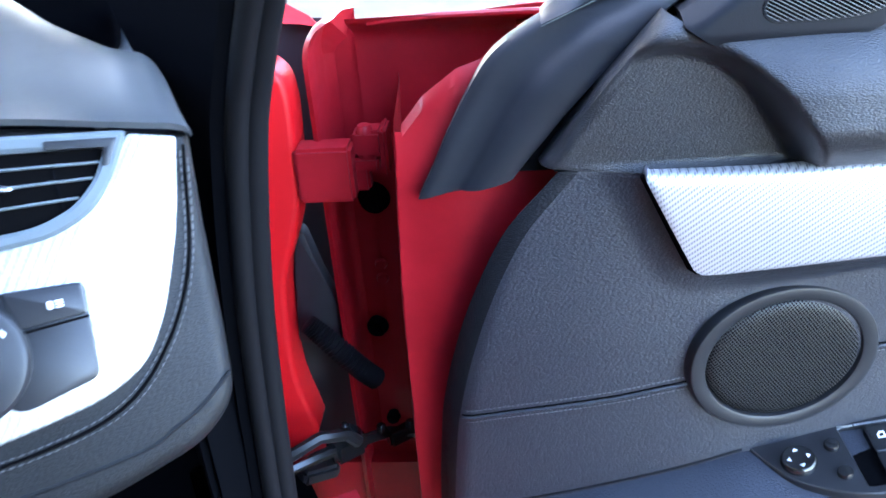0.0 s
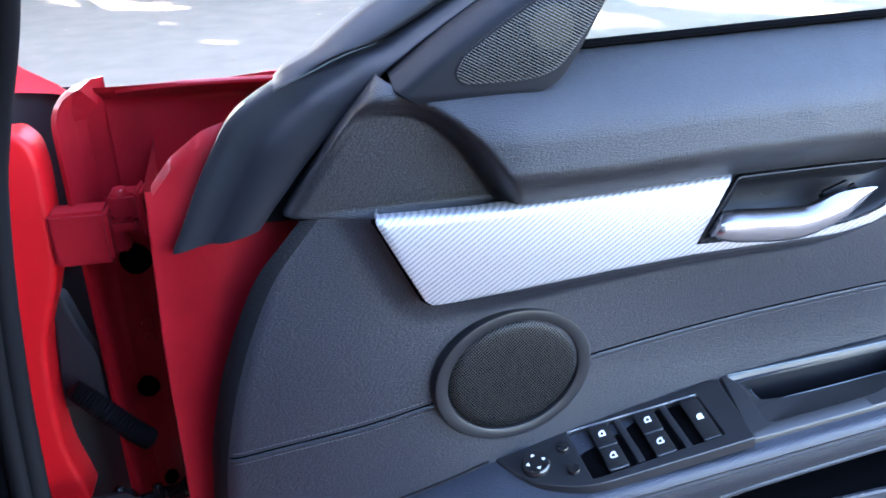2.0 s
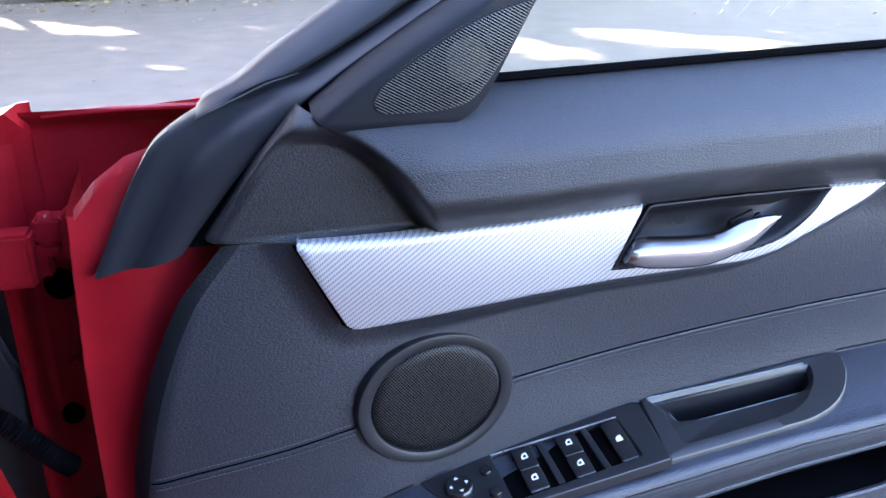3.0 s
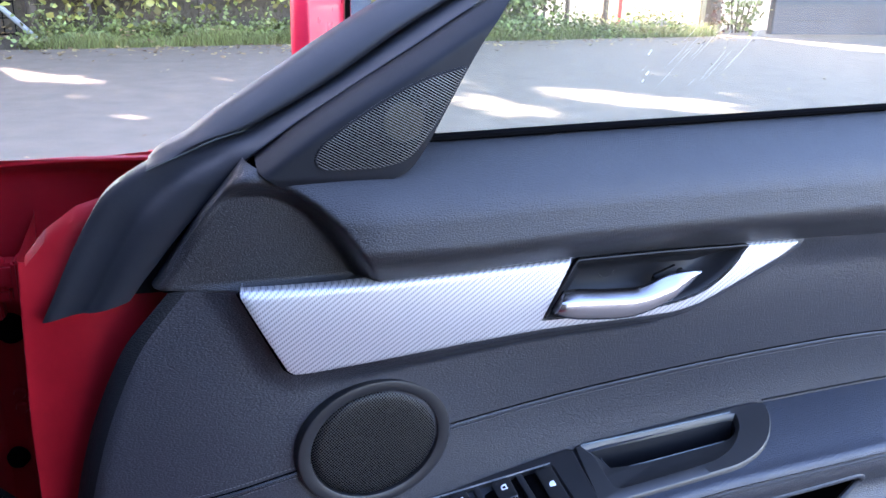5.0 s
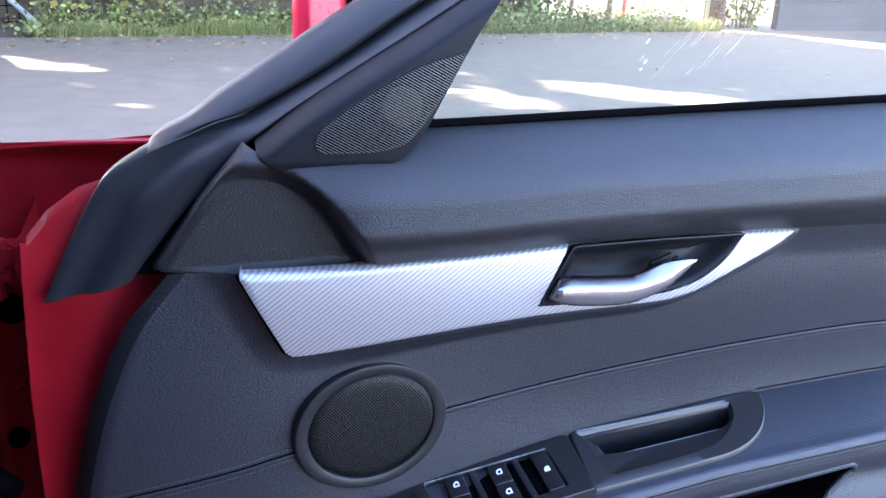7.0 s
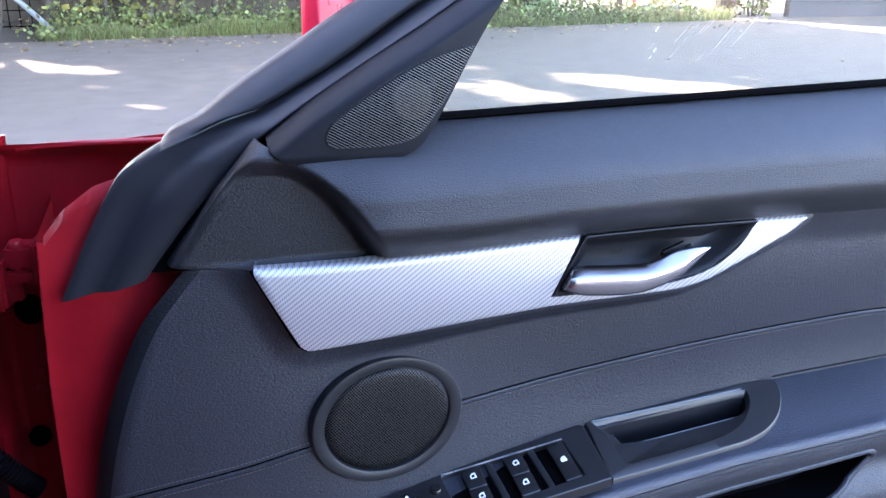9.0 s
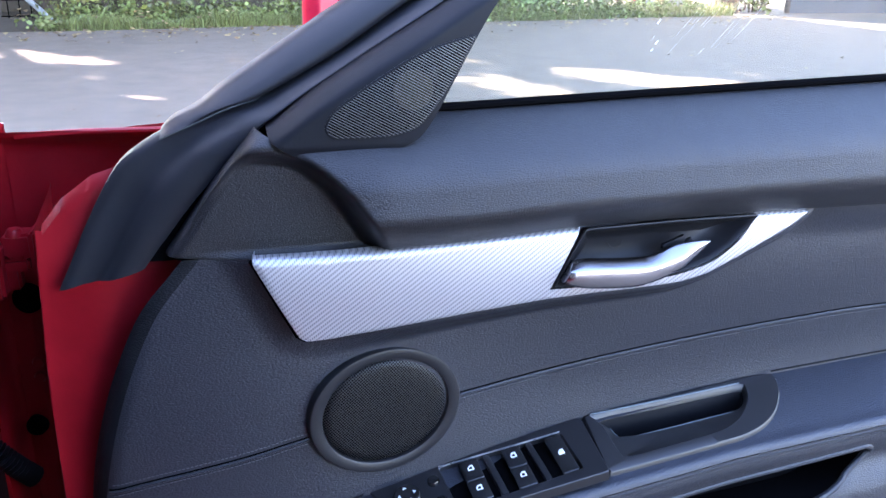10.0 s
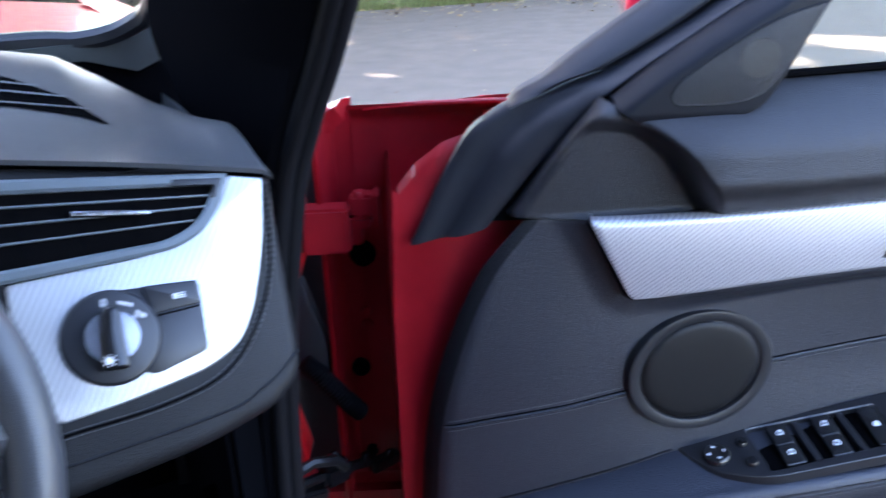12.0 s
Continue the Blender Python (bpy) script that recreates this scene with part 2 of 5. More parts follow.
def rounded(poly, r, n=4):
    """A polygon with its corners rounded by r (one radius, or one a corner)."""
    k, out = len(poly), []
    for i in range(k):
        a, b, c = (np.array(poly[j % k], float) for j in (i - 1, i, i + 1))
        q = r[i] if isinstance(r, (list, tuple)) else r
        q = min(q, 0.45 * np.linalg.norm(a - b), 0.45 * np.linalg.norm(c - b))
        if q < 1e-5:
            out.append(b)
            continue
        s, e = b + (a - b) / np.linalg.norm(a - b) * q, b + (c - b) / np.linalg.norm(c - b) * q
        for t in np.linspace(0, 1, n + 1):
            out.append((1 - t) ** 2 * s + 2 * t * (1 - t) * b + t * t * e)
    return np.array(out)


def inset(poly, d):
    p = np.array(poly, float)
    area = 0.5 * np.sum(p[:, 0] * np.roll(p[:, 1], -1) - np.roll(p[:, 0], -1) * p[:, 1])
    sgn = 1 if area > 0 else -1
    e1, e2 = p - np.roll(p, 1, 0), np.roll(p, -1, 0) - p
    n1 = np.stack([-e1[:, 1], e1[:, 0]], 1) / (np.linalg.norm(e1, axis=1, keepdims=True) + 1e-12)
    n2 = np.stack([-e2[:, 1], e2[:, 0]], 1) / (np.linalg.norm(e2, axis=1, keepdims=True) + 1e-12)
    n = n1 + n2
    n /= np.maximum(np.sum(n * n, 1, keepdims=True) / 2, 0.5)
    return p + sgn * d * n


def prism(poly, put, depth, bevel=0.001, steps=2):
    """A plate with a bevelled front. put(a, b, c) gives the place; c is 0 at the front and grows backwards."""
    p = np.array(poly, float)
    k = len(p)
    rings = [(p, depth), (p, bevel)]
    for s in range(1, steps + 1):
        a = s / steps * math.pi / 2
        rings.append((inset(p, bevel * (1 - math.cos(a))), bevel * (1 - math.sin(a))))
    verts = [put(a, b, c) for ring, c in rings for a, b in ring]
    faces = [(r * k + i, r * k + (i + 1) % k, (r + 1) * k + (i + 1) % k, (r + 1) * k + i) for r in range(len(rings) - 1) for i in range(k)]
    faces += [tuple(range((len(rings) - 1) * k, len(rings) * k)), tuple(range(k))]
    bm = pack(verts, faces)
    bmesh.ops.triangulate(bm, faces=[f for f in bm.faces if len(f.verts) > 4])
    bmesh.ops.recalc_face_normals(bm, faces=bm.faces)
    return bm


def frame_plate(outer, inner, put, depth, bevel=0.001):
    """A plate with a hole; outer and inner have the same number of points."""
    o, i_ = np.array(outer, float), np.array(inner, float)
    k = len(o)
    rings = [(o, depth), (o, bevel), (inset(o, bevel), 0), (inset(i_, -bevel), 0), (i_, bevel), (i_, depth)]
    verts = [put(a, b, c) for ring, c in rings for a, b in ring]
    faces = [(r * k + i, r * k + (i + 1) % k, (r + 1) % 6 * k + (i + 1) % k, (r + 1) % 6 * k + i) for r in range(6) for i in range(k)]
    bm = pack(verts, faces)
    bmesh.ops.recalc_face_normals(bm, faces=bm.faces)
    return bm


def tube(path, r, n=10, caps=True):
    p = np.array(path, float)
    k = len(p)
    rr = np.full(k, r) if np.isscalar(r) else np.array(r, float)
    verts = []
    up = np.array((0.13, 0.31, 0.94))
    for i in range(k):
        t = p[min(i + 1, k - 1)] - p[max(i - 1, 0)]
        t /= np.linalg.norm(t)
        a = np.cross(t, up)
        a /= np.linalg.norm(a)
        b = np.cross(t, a)
        verts += [p[i] + rr[i] * (math.cos(w) * a + math.sin(w) * b) for w in np.arange(n) * 2 * math.pi / n]
    faces = [(j * n + i, j * n + (i + 1) % n, (j + 1) * n + (i + 1) % n, (j + 1) * n + i) for j in range(k - 1) for i in range(n)]
    if caps:
        faces += [tuple(range(n)), tuple(range((k - 1) * n, k * n))]
    bm = pack(verts, faces)
    bmesh.ops.recalc_face_normals(bm, faces=bm.faces)
    return bm


def block(c, s, bevel=0.003, turn=None):
    """A box with rounded edges: centre, sizes."""
    bm = bmesh.new()
    bmesh.ops.create_cube(bm, size=1)
    for v in bm.verts:
        v.co = Vector((v.co.x * s[0], v.co.y * s[1], v.co.z * s[2]))
    if bevel:
        bmesh.ops.bevel(bm, geom=bm.edges[:], offset=bevel, segments=2, affect="EDGES")
    if turn:
        bm.transform(pose(0, 0, 0, *turn))
    bm.transform(Matrix.Translation(c))
    return bm


def lathe(prof, m, n=40, squash=1.0):
    """Turn (radius, height) round an axis and place it by the matrix m."""
    verts, faces = [], []
    for r, h in prof:
        verts += [m @ Vector((r * math.cos(w), r * math.sin(w) * squash, h)) for w in np.arange(n) * 2 * math.pi / n]
    k = len(prof)
    faces = [(j * n + i, j * n + (i + 1) % n, (j + 1) * n + (i + 1) % n, (j + 1) * n + i) for j in range(k - 1) for i in range(n)]
    faces += [tuple(range(n)), tuple(range((k - 1) * n, k * n))]
    bm = pack(verts, faces)
    bmesh.ops.recalc_face_normals(bm, faces=bm.faces)
    return bm


def sdf(poly, X, Z):
    """Signed distance to a polygon: negative inside."""
    p = np.array(poly, float)
    d = np.full(X.shape, 1e9)
    inside = np.zeros(X.shape, bool)
    for a, b in zip(p, np.roll(p, -1, 0)):
        e = b - a
        t = np.clip(((X - a[0]) * e[0] + (Z - a[1]) * e[1]) / (e @ e + 1e-15), 0, 1)
        d = np.minimum(d, np.hypot(X - a[0] - t * e[0], Z - a[1] - t * e[1]))
        if abs(e[1]) > 1e-12:
            cross = ((a[1] > Z) != (b[1] > Z)) & (X < e[0] * (Z - a[1]) / e[1] + a[0])
            inside ^= cross
    return np.where(inside, -d, d)


def smooth(x, a, b):
    t = np.clip((x - a) / (b - a), 0, 1)
    return t * t * (3 - 2 * t)


BASE = {}


def root(name, loc, label, category, turn=0, group=""):
    ob = new(name)
    ob.location, ob.rotation_euler = loc, (0, 0, radians(turn))
    ob.empty_display_size = 0.05
    BASE[ob.name] = Matrix.Translation(loc).inverted() if not turn else Matrix.Identity(4)
    return tagged(ob, label, category, group)


def part(name, bm, mat, parent=None, label="", kind="", sharp=38):
    """Link a bmesh as one mesh object under a thing or a part."""
    top = parent
    while top is not None and top.parent is not None:
        top = top.parent
    if top is not None and top.name in BASE:
        bm.transform(BASE[top.name])
    me = bpy.data.meshes.new(name)
    bm.to_mesh(me)
    bm.free()
    for p in me.polygons:
        p.use_smooth = True
    me.set_sharp_from_angle(angle=radians(sharp))
    for q in mat if isinstance(mat, (list, tuple)) else (mat,):
        me.materials.append(q)
    ob = new(name, me)
    ob.parent = parent
    return tagged(ob, label, kind=kind)


def run(xs, ys):
    return lambda x: np.interp(x, xs, ys)


def stitches(path, way, gap=0.0024, length=0.0034, pitch=0.0048, r=0.0005):
    """Two rows of short threads beside a seam. way: the direction across it."""
    p = np.array(path, float)
    seg = np.linalg.norm(np.diff(p, axis=0), axis=1)
    s = np.concatenate([[0], np.cumsum(seg)])
    w = np.array(way, float) / np.linalg.norm(way)
    bms = []
    for side in (-1, 1):
        for a in np.arange(pitch, s[-1] - pitch, pitch):
            q = [np.array([np.interp(b, s, p[:, k]) for k in range(3)]) + side * gap * w for b in (a, a + length)]
            bms.append(tube([q[0], (q[0] + q[1]) / 2, q[1]], [r * 0.6, r, r * 0.6], 4))
    return join(*bms)


# ================= the car =================
TURN = 28.0
car = root("car", (0.0, 0.0, 0.0), "red roadster with an open door and black leather inside", "car", TURN)

# ---- the open door ----
# lines of the lining, in metres along the door (x) and up (z)
EDGE_LINE = spline([(0.12, -0.086), (0.20, -0.082), (0.29, -0.077), (0.36, -0.0715), (0.418, -0.065), (0.488, -0.050), (0.56, -0.028), (0.632, 0.003), (0.68, 0.036), (0.72, 0.066)], 10)
left_of = run(EDGE_LINE[:, 0], EDGE_LINE[:, 1])
LOW_LINE = spline([(-0.12, 0.757), (-0.06, 0.752), (0.05, 0.7455), (0.164, 0.745), (0.25, 0.754), (0.338, 0.767), (0.51, 0.786), (0.75, 0.799), (1.2, 0.812)], 12)
low_y = run(LOW_LINE[:, 0], LOW_LINE[:, 1])
high_y = run([-0.06, 0.10, 0.40, 0.75, 1.2], [0.752, 0.750, 0.752, 0.760, 0.77])
shelf_z = run([-0.08, -0.06, 0.065, 0.22, 0.327, 0.514, 0.78, 0.944, 1.2], [0.284, 0.288, 0.322, 0.366, 0.381, 0.414, 0.440, 0.449, 0.456])
pad_low = run([0.0, 0.054, 0.117, 0.19, 0.225, 0.248, 0.33, 0.454, 0.655, 1.2], [0.674, 0.6705, 0.6670, 0.6675, 0.672, 0.677, 0.680, 0.689, 0.693, 0.694])


# red shell of the door
flange_left = run([0.09, 0.30, 0.52, 0.69], [-0.108, -0.106, -0.104, -0.096])
flange_top = run([-0.10, -0.087, -0.066, -0.034, 0.02, 0.2], [0.680, 0.690, 0.716, 0.740, 0.757, 0.757])


def flange_y(X, Z):
    return 0.799 + np.interp(Z, [0.1, 0.5, 0.65, 0.76], [0.0, 0.0, 0.003, 0.016]) + 0.010 * (1 - smooth(X, -0.10, -0.03))


def jamb():
    """The pressed front end of the door: a flange with a slanting top, its side wall and the recess behind."""
    X, Z = np.meshgrid(np.linspace(-0.152, -0.086, 50), np.linspace(0.10, 0.686, 60))
    out = smooth(flange_left(Z) - X, -0.004, 0.013)
    wall = sheet(X, flange_y(X, Z) * (1 - out) + 1.001 * out, Z)
    X, V = np.meshgrid(np.linspace(-0.087, 0.13, 50), np.linspace(0, 1, 60))
    Z = 0.10 + (flange_top(X) - 0.10) * V
    roll = np.clip(flange_top(X) - Z, 0, 0.007) / 0.007
    flange = sheet(X, flange_y(X, Z) + 0.008 * (1 - np.sqrt(1 - (1 - roll) ** 2)), Z)
    X, V = np.meshgrid(np.linspace(-0.152, 0.16, 40), np.linspace(0, 1, 60))
    Z = 0.45 + (0.307 + 0.006 * smooth(X, -0.06, 0.05)) * V
    recess = sheet(X, 1.000 + 0.003 * np.sin(Z * 23) - 0.045 * smooth(Z, 0.722, 0.757) ** 1.5, Z)
    return join(wall, flange, recess)


def shell():
    """The turned-over leading edge and the outer panel."""
    z = np.concatenate([np.linspace(0.10, 0.70, 40), np.linspace(0.715, 0.757, 6)])
    rows = []
    for h in z:
        q = np.array([(-0.150, 1.004), (-0.178, 1.008), (-0.187, 0.995), (-0.190, 0.950), (-0.193, 0.940), (-0.199, 0.945), (-0.200, 0.970), (-0.185, 1.010), (-0.10, 1.045), (0.1, 1.065), (0.5, 1.075), (1.2, 1.06)])
        q[1:8, 0] += 0.032 * (1 - math.sqrt(max(0, 1 - (max(0, h - 0.712) / 0.046) ** 2)))
        rows.append(q)
    R = np.array(rows)
    Z = np.repeat(z[:, None], R.shape[1], 1)
    Z[:, 7:] -= 0.035
    body = sheet(R[:, :, 0], R[:, :, 1], Z)
    cap = pack([(p[0], p[1], h) for p, h in zip(R[-1][:8], Z[-1][:8])], [tuple(range(8))])
    bmesh.ops.triangulate(cap, faces=cap.faces[:])
    ridge = tube([(-0.13, 0.960, 0.7500), (-0.11, 0.957, 0.7525), (-0.06, 0.955, 0.755), (0.03, 0.945, 0.757), (0.10, 0.93, 0.758)], 0.0035, 8)
    bm = join(body, cap, jamb(), ridge)
    bmesh.ops.recalc_face_normals(bm, faces=bm.faces)
    return bm


door = part("door", shell(), RED_SHADED, car, "open red door with black leather lining and silver trim")
door.rotation_euler = (0, 0, radians(-TURN))

TRIM = [(0.1135, 0.6775), (0.18, 0.6775), (0.236, 0.679), (0.33, 0.683), (0.453, 0.690), (0.56, 0.693), (0.659, 0.694), (0.724, 0.694), (0.728, 0.690), (0.706, 0.674), (0.673, 0.658),
        (0.640, 0.6417), (0.6075, 0.626), (0.574, 0.618), (0.540, 0.616), (0.47, 0.6135), (0.42, 0.611), (0.34, 0.6025), (0.272, 0.594), (0.21, 0.587), (0.168, 0.5835), (0.158, 0.588)]

CUP = [(0.457, 0.6885), (0.56, 0.6915), (0.662, 0.692), (0.648, 0.674), (0.630, 0.656), (0.606, 0.640), (0.575, 0.6305), (0.540, 0.6265), (0.50, 0.6245), (0.455, 0.6240), (0.4240, 0.6240)]


def card_y(X, Z):
    k = smooth(Z, 0.44, 0.66)
    y = low_y(X) * (1 - k) + high_y(X) * k
    d = sdf(TRIM, X, Z)
    swell = 1 - smooth(d, 0.003, 0.036)
    under = (1 - smooth(np.abs(Z - 0.70), 0.0, 0.06)) * smooth(X, 0.66, 0.80) * 0.6
    swell = np.maximum(swell * (0.35 + 0.65 * smooth(X, 0.14, 0.28)), under)
    y = y * (1 - swell) + (0.7320 - 0.0085 * smooth(X, 0.16, 0.4)) * swell
    edge = np.clip(X - left_of(Z), 0, 0.034) / 0.034
    return y + 0.045 * (1 - np.sqrt(np.maximum(0, 1 - (1 - edge) ** 2)))


def card():
    z = np.linspace(0.26, 0.705, 150)
    u = np.concatenate([np.linspace(0, 0.05, 12)[:-1], np.linspace(0.05, 1, 260)])
    U, Z = np.meshgrid(u, z)
    L = left_of(Z)
    X = L + (1.18 - L) * U
    Z = 0.26 + (pad_low(X) + 0.0035 - 0.26) * (Z - 0.26) / (0.705 - 0.26)
    roll = np.clip(pad_low(X) + 0.0035 - Z, 0, 0.006) / 0.006
    Y = card_y(X, Z) + 0.008 * (1 - np.sqrt(np.maximum(0, 1 - (1 - roll) ** 2)))
    Y = Y + 0.045 * smooth(-sdf(CUP, X, Z), 0.002, 0.008)
    bm = sheet(X[:, 3:], Y[:, 3:], Z[:, 3:])
    back = sheet(np.stack([L[:, 0], L[:, 0] + 0.004, L[:, 0] + 0.02]).T, np.stack([Y[:, 0], Y[:, 0] + 0.01, Y[:, 0] + 0.012]).T, np.stack([Z[:, 0]] * 3).T)
    return bm, join(sheet(X[:, :4], Y[:, :4], Z[:, :4]), back)


card_face, card_edge = card()
lining = part("lining", card_face, LEATHER, door, "dark grey grained leather door card")

# outermost strip of the card, coloured as dark as the shade on it
part("lining_edge", card_edge, EDGE_SHADE, door, "rolled edge of the door card, its shade in the black colour")

# seam across the lining, broken by the loudspeaker
SEAM = spline([(-0.045, 0.412), (0.008, 0.423), (0.096, 0.439), (0.166, 0.455), (0.25, 0.467), (0.339, 0.478), (0.497, 0.4965), (0.670, 0.514), (0.787, 0.5235), (0.924, 0.530), (1.16, 0.523)], 14)


def seam_path(pts, lift=0.0004):
    pts = np.array(pts)
    return np.stack([pts[:, 0], card_y(pts[:, 0], pts[:, 1]) - lift, pts[:, 1]], 1)


for piece in (SEAM[SEAM[:, 0] < 0.172], SEAM[SEAM[:, 0] > 0.326]):
    part("seam", tube(seam_path(piece - np.array((0, 0.0014)), 0.0006), 0.0021, 8), LEATHER, door, "raised leather fold along the seam")
    part("seam_groove", tube(seam_path(piece + np.array((0, 0.0014)), 0.0002), 0.0009, 6), SHADE_BLACK, door)
    part("stitching", stitches(seam_path(piece, 0.0006), (0, 0.1, 1), 0.0062, 0.0030, 0.0046, 0.0008), STITCH, door, kind="stuff")

# upper pad with its front pocket
POCKET = rounded([(0.010, 0.660), (0.028, 0.690), (0.107, 0.782), (0.160, 0.779), (0.198, 0.752), (0.230, 0.706), (0.250, 0.665)], [0.004, 0.01, 0.02, 0.02, 0.02, 0.03, 0.004], 5)
pad_left = run([0, 0.35, 0.62, 1.0], [0.034, 0.064, 0.087, 0.126])
pad_top = run([0.04, 0.126, 0.150, 0.172, 0.22, 0.262, 0.275, 0.300, 0.32, 0.452, 0.648, 0.842, 1.2], [0.800, 0.800, 0.788, 0.784, 0.784, 0.788, 0.795, 0.822, 0.8145, 0.820, 0.829, 0.835, 0.842])


def pad_y(X, Z):
    zb = pad_low(X)
    crease = np.interp(X, [0.2, 0.32, 0.43, 0.617, 0.8, 1.2], [0.724, 0.726, 0.733, 0.740, 0.744, 0.748])
    belt = np.interp(X, [0.2, 0.32, 0.452, 0.842, 1.2], [0.812, 0.8145, 0.820, 0.835, 0.842])
    t1 = np.clip((Z - zb) / (crease - zb), 0, 1)
    t2 = np.clip((Z - crease) / (belt - crease), 0, 1)
    under = 0.716 - 0.040 * np.sin(t1 * math.pi / 2) ** 1.3
    face = 0.676 + 0.012 * t2 + 0.061 * np.maximum(0, (t2 - 0.25) / 0.75) ** 1.7
    y = np.where(Z < crease, under, face)
    # towards the front the pad lies further back
    front = 1 - smooth(X, 0.08, 0.25)
    y = y * (1 - 0.6 * front) + 0.730 * 0.6 * front
    d = sdf(POCKET, X, Z)
    inside = 1 - smooth(d, -0.016, 0.008)
    floor = 0.746 - 0.014 * (Z - 0.68) / 0.10
    y = y * (1 - inside) + floor * inside
    edge = np.clip(Z - zb, 0, 0.006) / 0.006
    return y + 0.008 * (1 - np.sqrt(np.maximum(0, 1 - (1 - edge) ** 2)))


def pad():
    v = np.linspace(0, 1, 70)
    u = np.concatenate([np.linspace(0, 0.26, 130)[:-1], np.linspace(0.26, 1, 150)])
    U, V = np.meshgrid(u, v)
    L = pad_left(V)
    X = L + (1.18 - L) * U
    zb = pad_low(X)
    Z = zb + (np.maximum(pad_top(X), zb + 0.004) - zb) * V
    Y = pad_y(X, Z)
    roll = np.clip(X - L, 0, 0.014) / 0.014
    Y = Y + 0.016 * (1 - np.sqrt(np.maximum(0, 1 - (1 - roll) ** 2)))
    lip = sheet(np.stack([X[-1], X[-1]]), np.stack([Y[-1], Y[-1] + 0.012]), np.stack([Z[-1], Z[-1] - 0.004]))
    foot = sheet(np.stack([X[0], X[0]]), np.stack([Y[0], Y[0] + 0.050]), np.stack([Z[0], Z[0] - 0.002]))
    side = sheet(np.stack([X[:, 0], X[:, 0]]), np.stack([Y[:, 0], Y[:, 0] + 0.02]), np.stack([Z[:, 0], Z[:, 0]]))
    return join(sheet(X, Y, Z), lip, foot, side)


part("upper_pad", pad(), VINYL, door, "black grained vinyl pad under the window")

# silver trim, cut out for the handle cup
def trim_sheet():
    """The strip in two sheets, before and under the handle cup, with its edges turned back."""
    top_z = run([q[0] for q in TRIM[:8]], [q[1] for q in TRIM[:8]])
    upper = [spline(TRIM[:4] + [(0.4535, 0.690)], 16), spline([(0.4215, 0.6225), (0.455, 0.6225), (0.50, 0.6230), (0.540, 0.6250), (0.575, 0.629), (0.608, 0.639), (0.632, 0.6545), (0.651, 0.674), (0.664, 0.694), (0.726, 0.694)], 12)]
    lower = [spline([(0.161, 0.5845), (0.21, 0.587), (0.272, 0.594), (0.34, 0.6025), (0.4215, 0.6115)], 16), spline([(0.4215, 0.6115), (0.47, 0.6135), (0.505, 0.6150), (0.540, 0.6160), (0.574, 0.6180), (0.6075, 0.626), (0.640, 0.6417), (0.673, 0.658), (0.706, 0.674), (0.728, 0.689)], 12)]
    out = []
    for a, b, rows in ((upper[0], lower[0], 34), (upper[1], lower[1], 14)):
        w = np.linspace(0, 1, rows)[:, None]
        X, Z = a[None, :, 0] * (1 - w) + b[None, :, 0] * w, a[None, :, 1] * (1 - w) + b[None, :, 1] * w
        if rows == 34:
            # the right end follows the slanting edge of the cup
            end = np.interp(Z[:, -1], [0.6115, 0.6225, 0.690], [0.4215, 0.4215, 0.4535])
            X = X[:, :1] + (X - X[:, :1]) * ((end - X[:, 0]) / (X[:, -1] - X[:, 0]))[:, None]
        if rows == 34:
            # the outer corners are rounded
            for cz in (a[0, 1], b[0, 1]):
                X[:, 0] += 0.006 * np.clip(1 - np.abs(Z[:, 0] - cz) / 0.006, 0, 1) ** 2
        near = np.clip(-sdf(TRIM, X, Z), 0, 0.0022) / 0.0022
        roll = np.clip(top_z(X) - Z, 0, 0.0075) / 0.0075
        Y = 0.7185 - 0.004 * np.sin((Z - 0.585) / 0.11 * math.pi) + 0.012 * np.maximum(0, X - 0.5)
        Y = Y + 0.0022 * (1 - np.sqrt(1 - (1 - near) ** 2)) + 0.0055 * (1 - roll) ** 1.6
        out.append(sheet(X, Y, Z))
        for k in (0, -1):
            out.append(sheet(np.stack([X[k], X[k]]), np.stack([Y[k], Y[k] + 0.006]), np.stack([Z[k], Z[k]])))
            out.append(sheet(np.stack([X[:, k], X[:, k]]), np.stack([Y[:, k], Y[:, k] + 0.018]), np.stack([Z[:, k], Z[:, k]])))
    bm = join(*out)
    bmesh.ops.remove_doubles(bm, verts=bm.verts, dist=0.0001)
    bmesh.ops.recalc_face_normals(bm, faces=bm.faces)
    return bm


# black tubes draw the shade in the gaps beside the trim and under the pad
part("trim_gap_shade", tube([(a, 0.7300, b) for a, b in ((0.1150, 0.672), (0.121, 0.660), (0.139, 0.623), (0.157, 0.587), (0.163, 0.5828), (0.172, 0.5826), (0.21, 0.586))], 0.0028, 8), SHADE_BLACK, door)
part("pad_gap_shade", tube([(a, 0.7535, float(pad_low(a)) + 0.001) for a in np.linspace(0.046, 0.25, 24)], 0.0034, 8), SHADE_BLACK, door)
trim = part("trim_strip", trim_sheet(), TWILL, door, "silver trim strip with a diagonal twill pattern")


def cup_face(a, b, c):
    return (a, 0.7145 + c + 0.012 * max(0, a - 0.5), b)


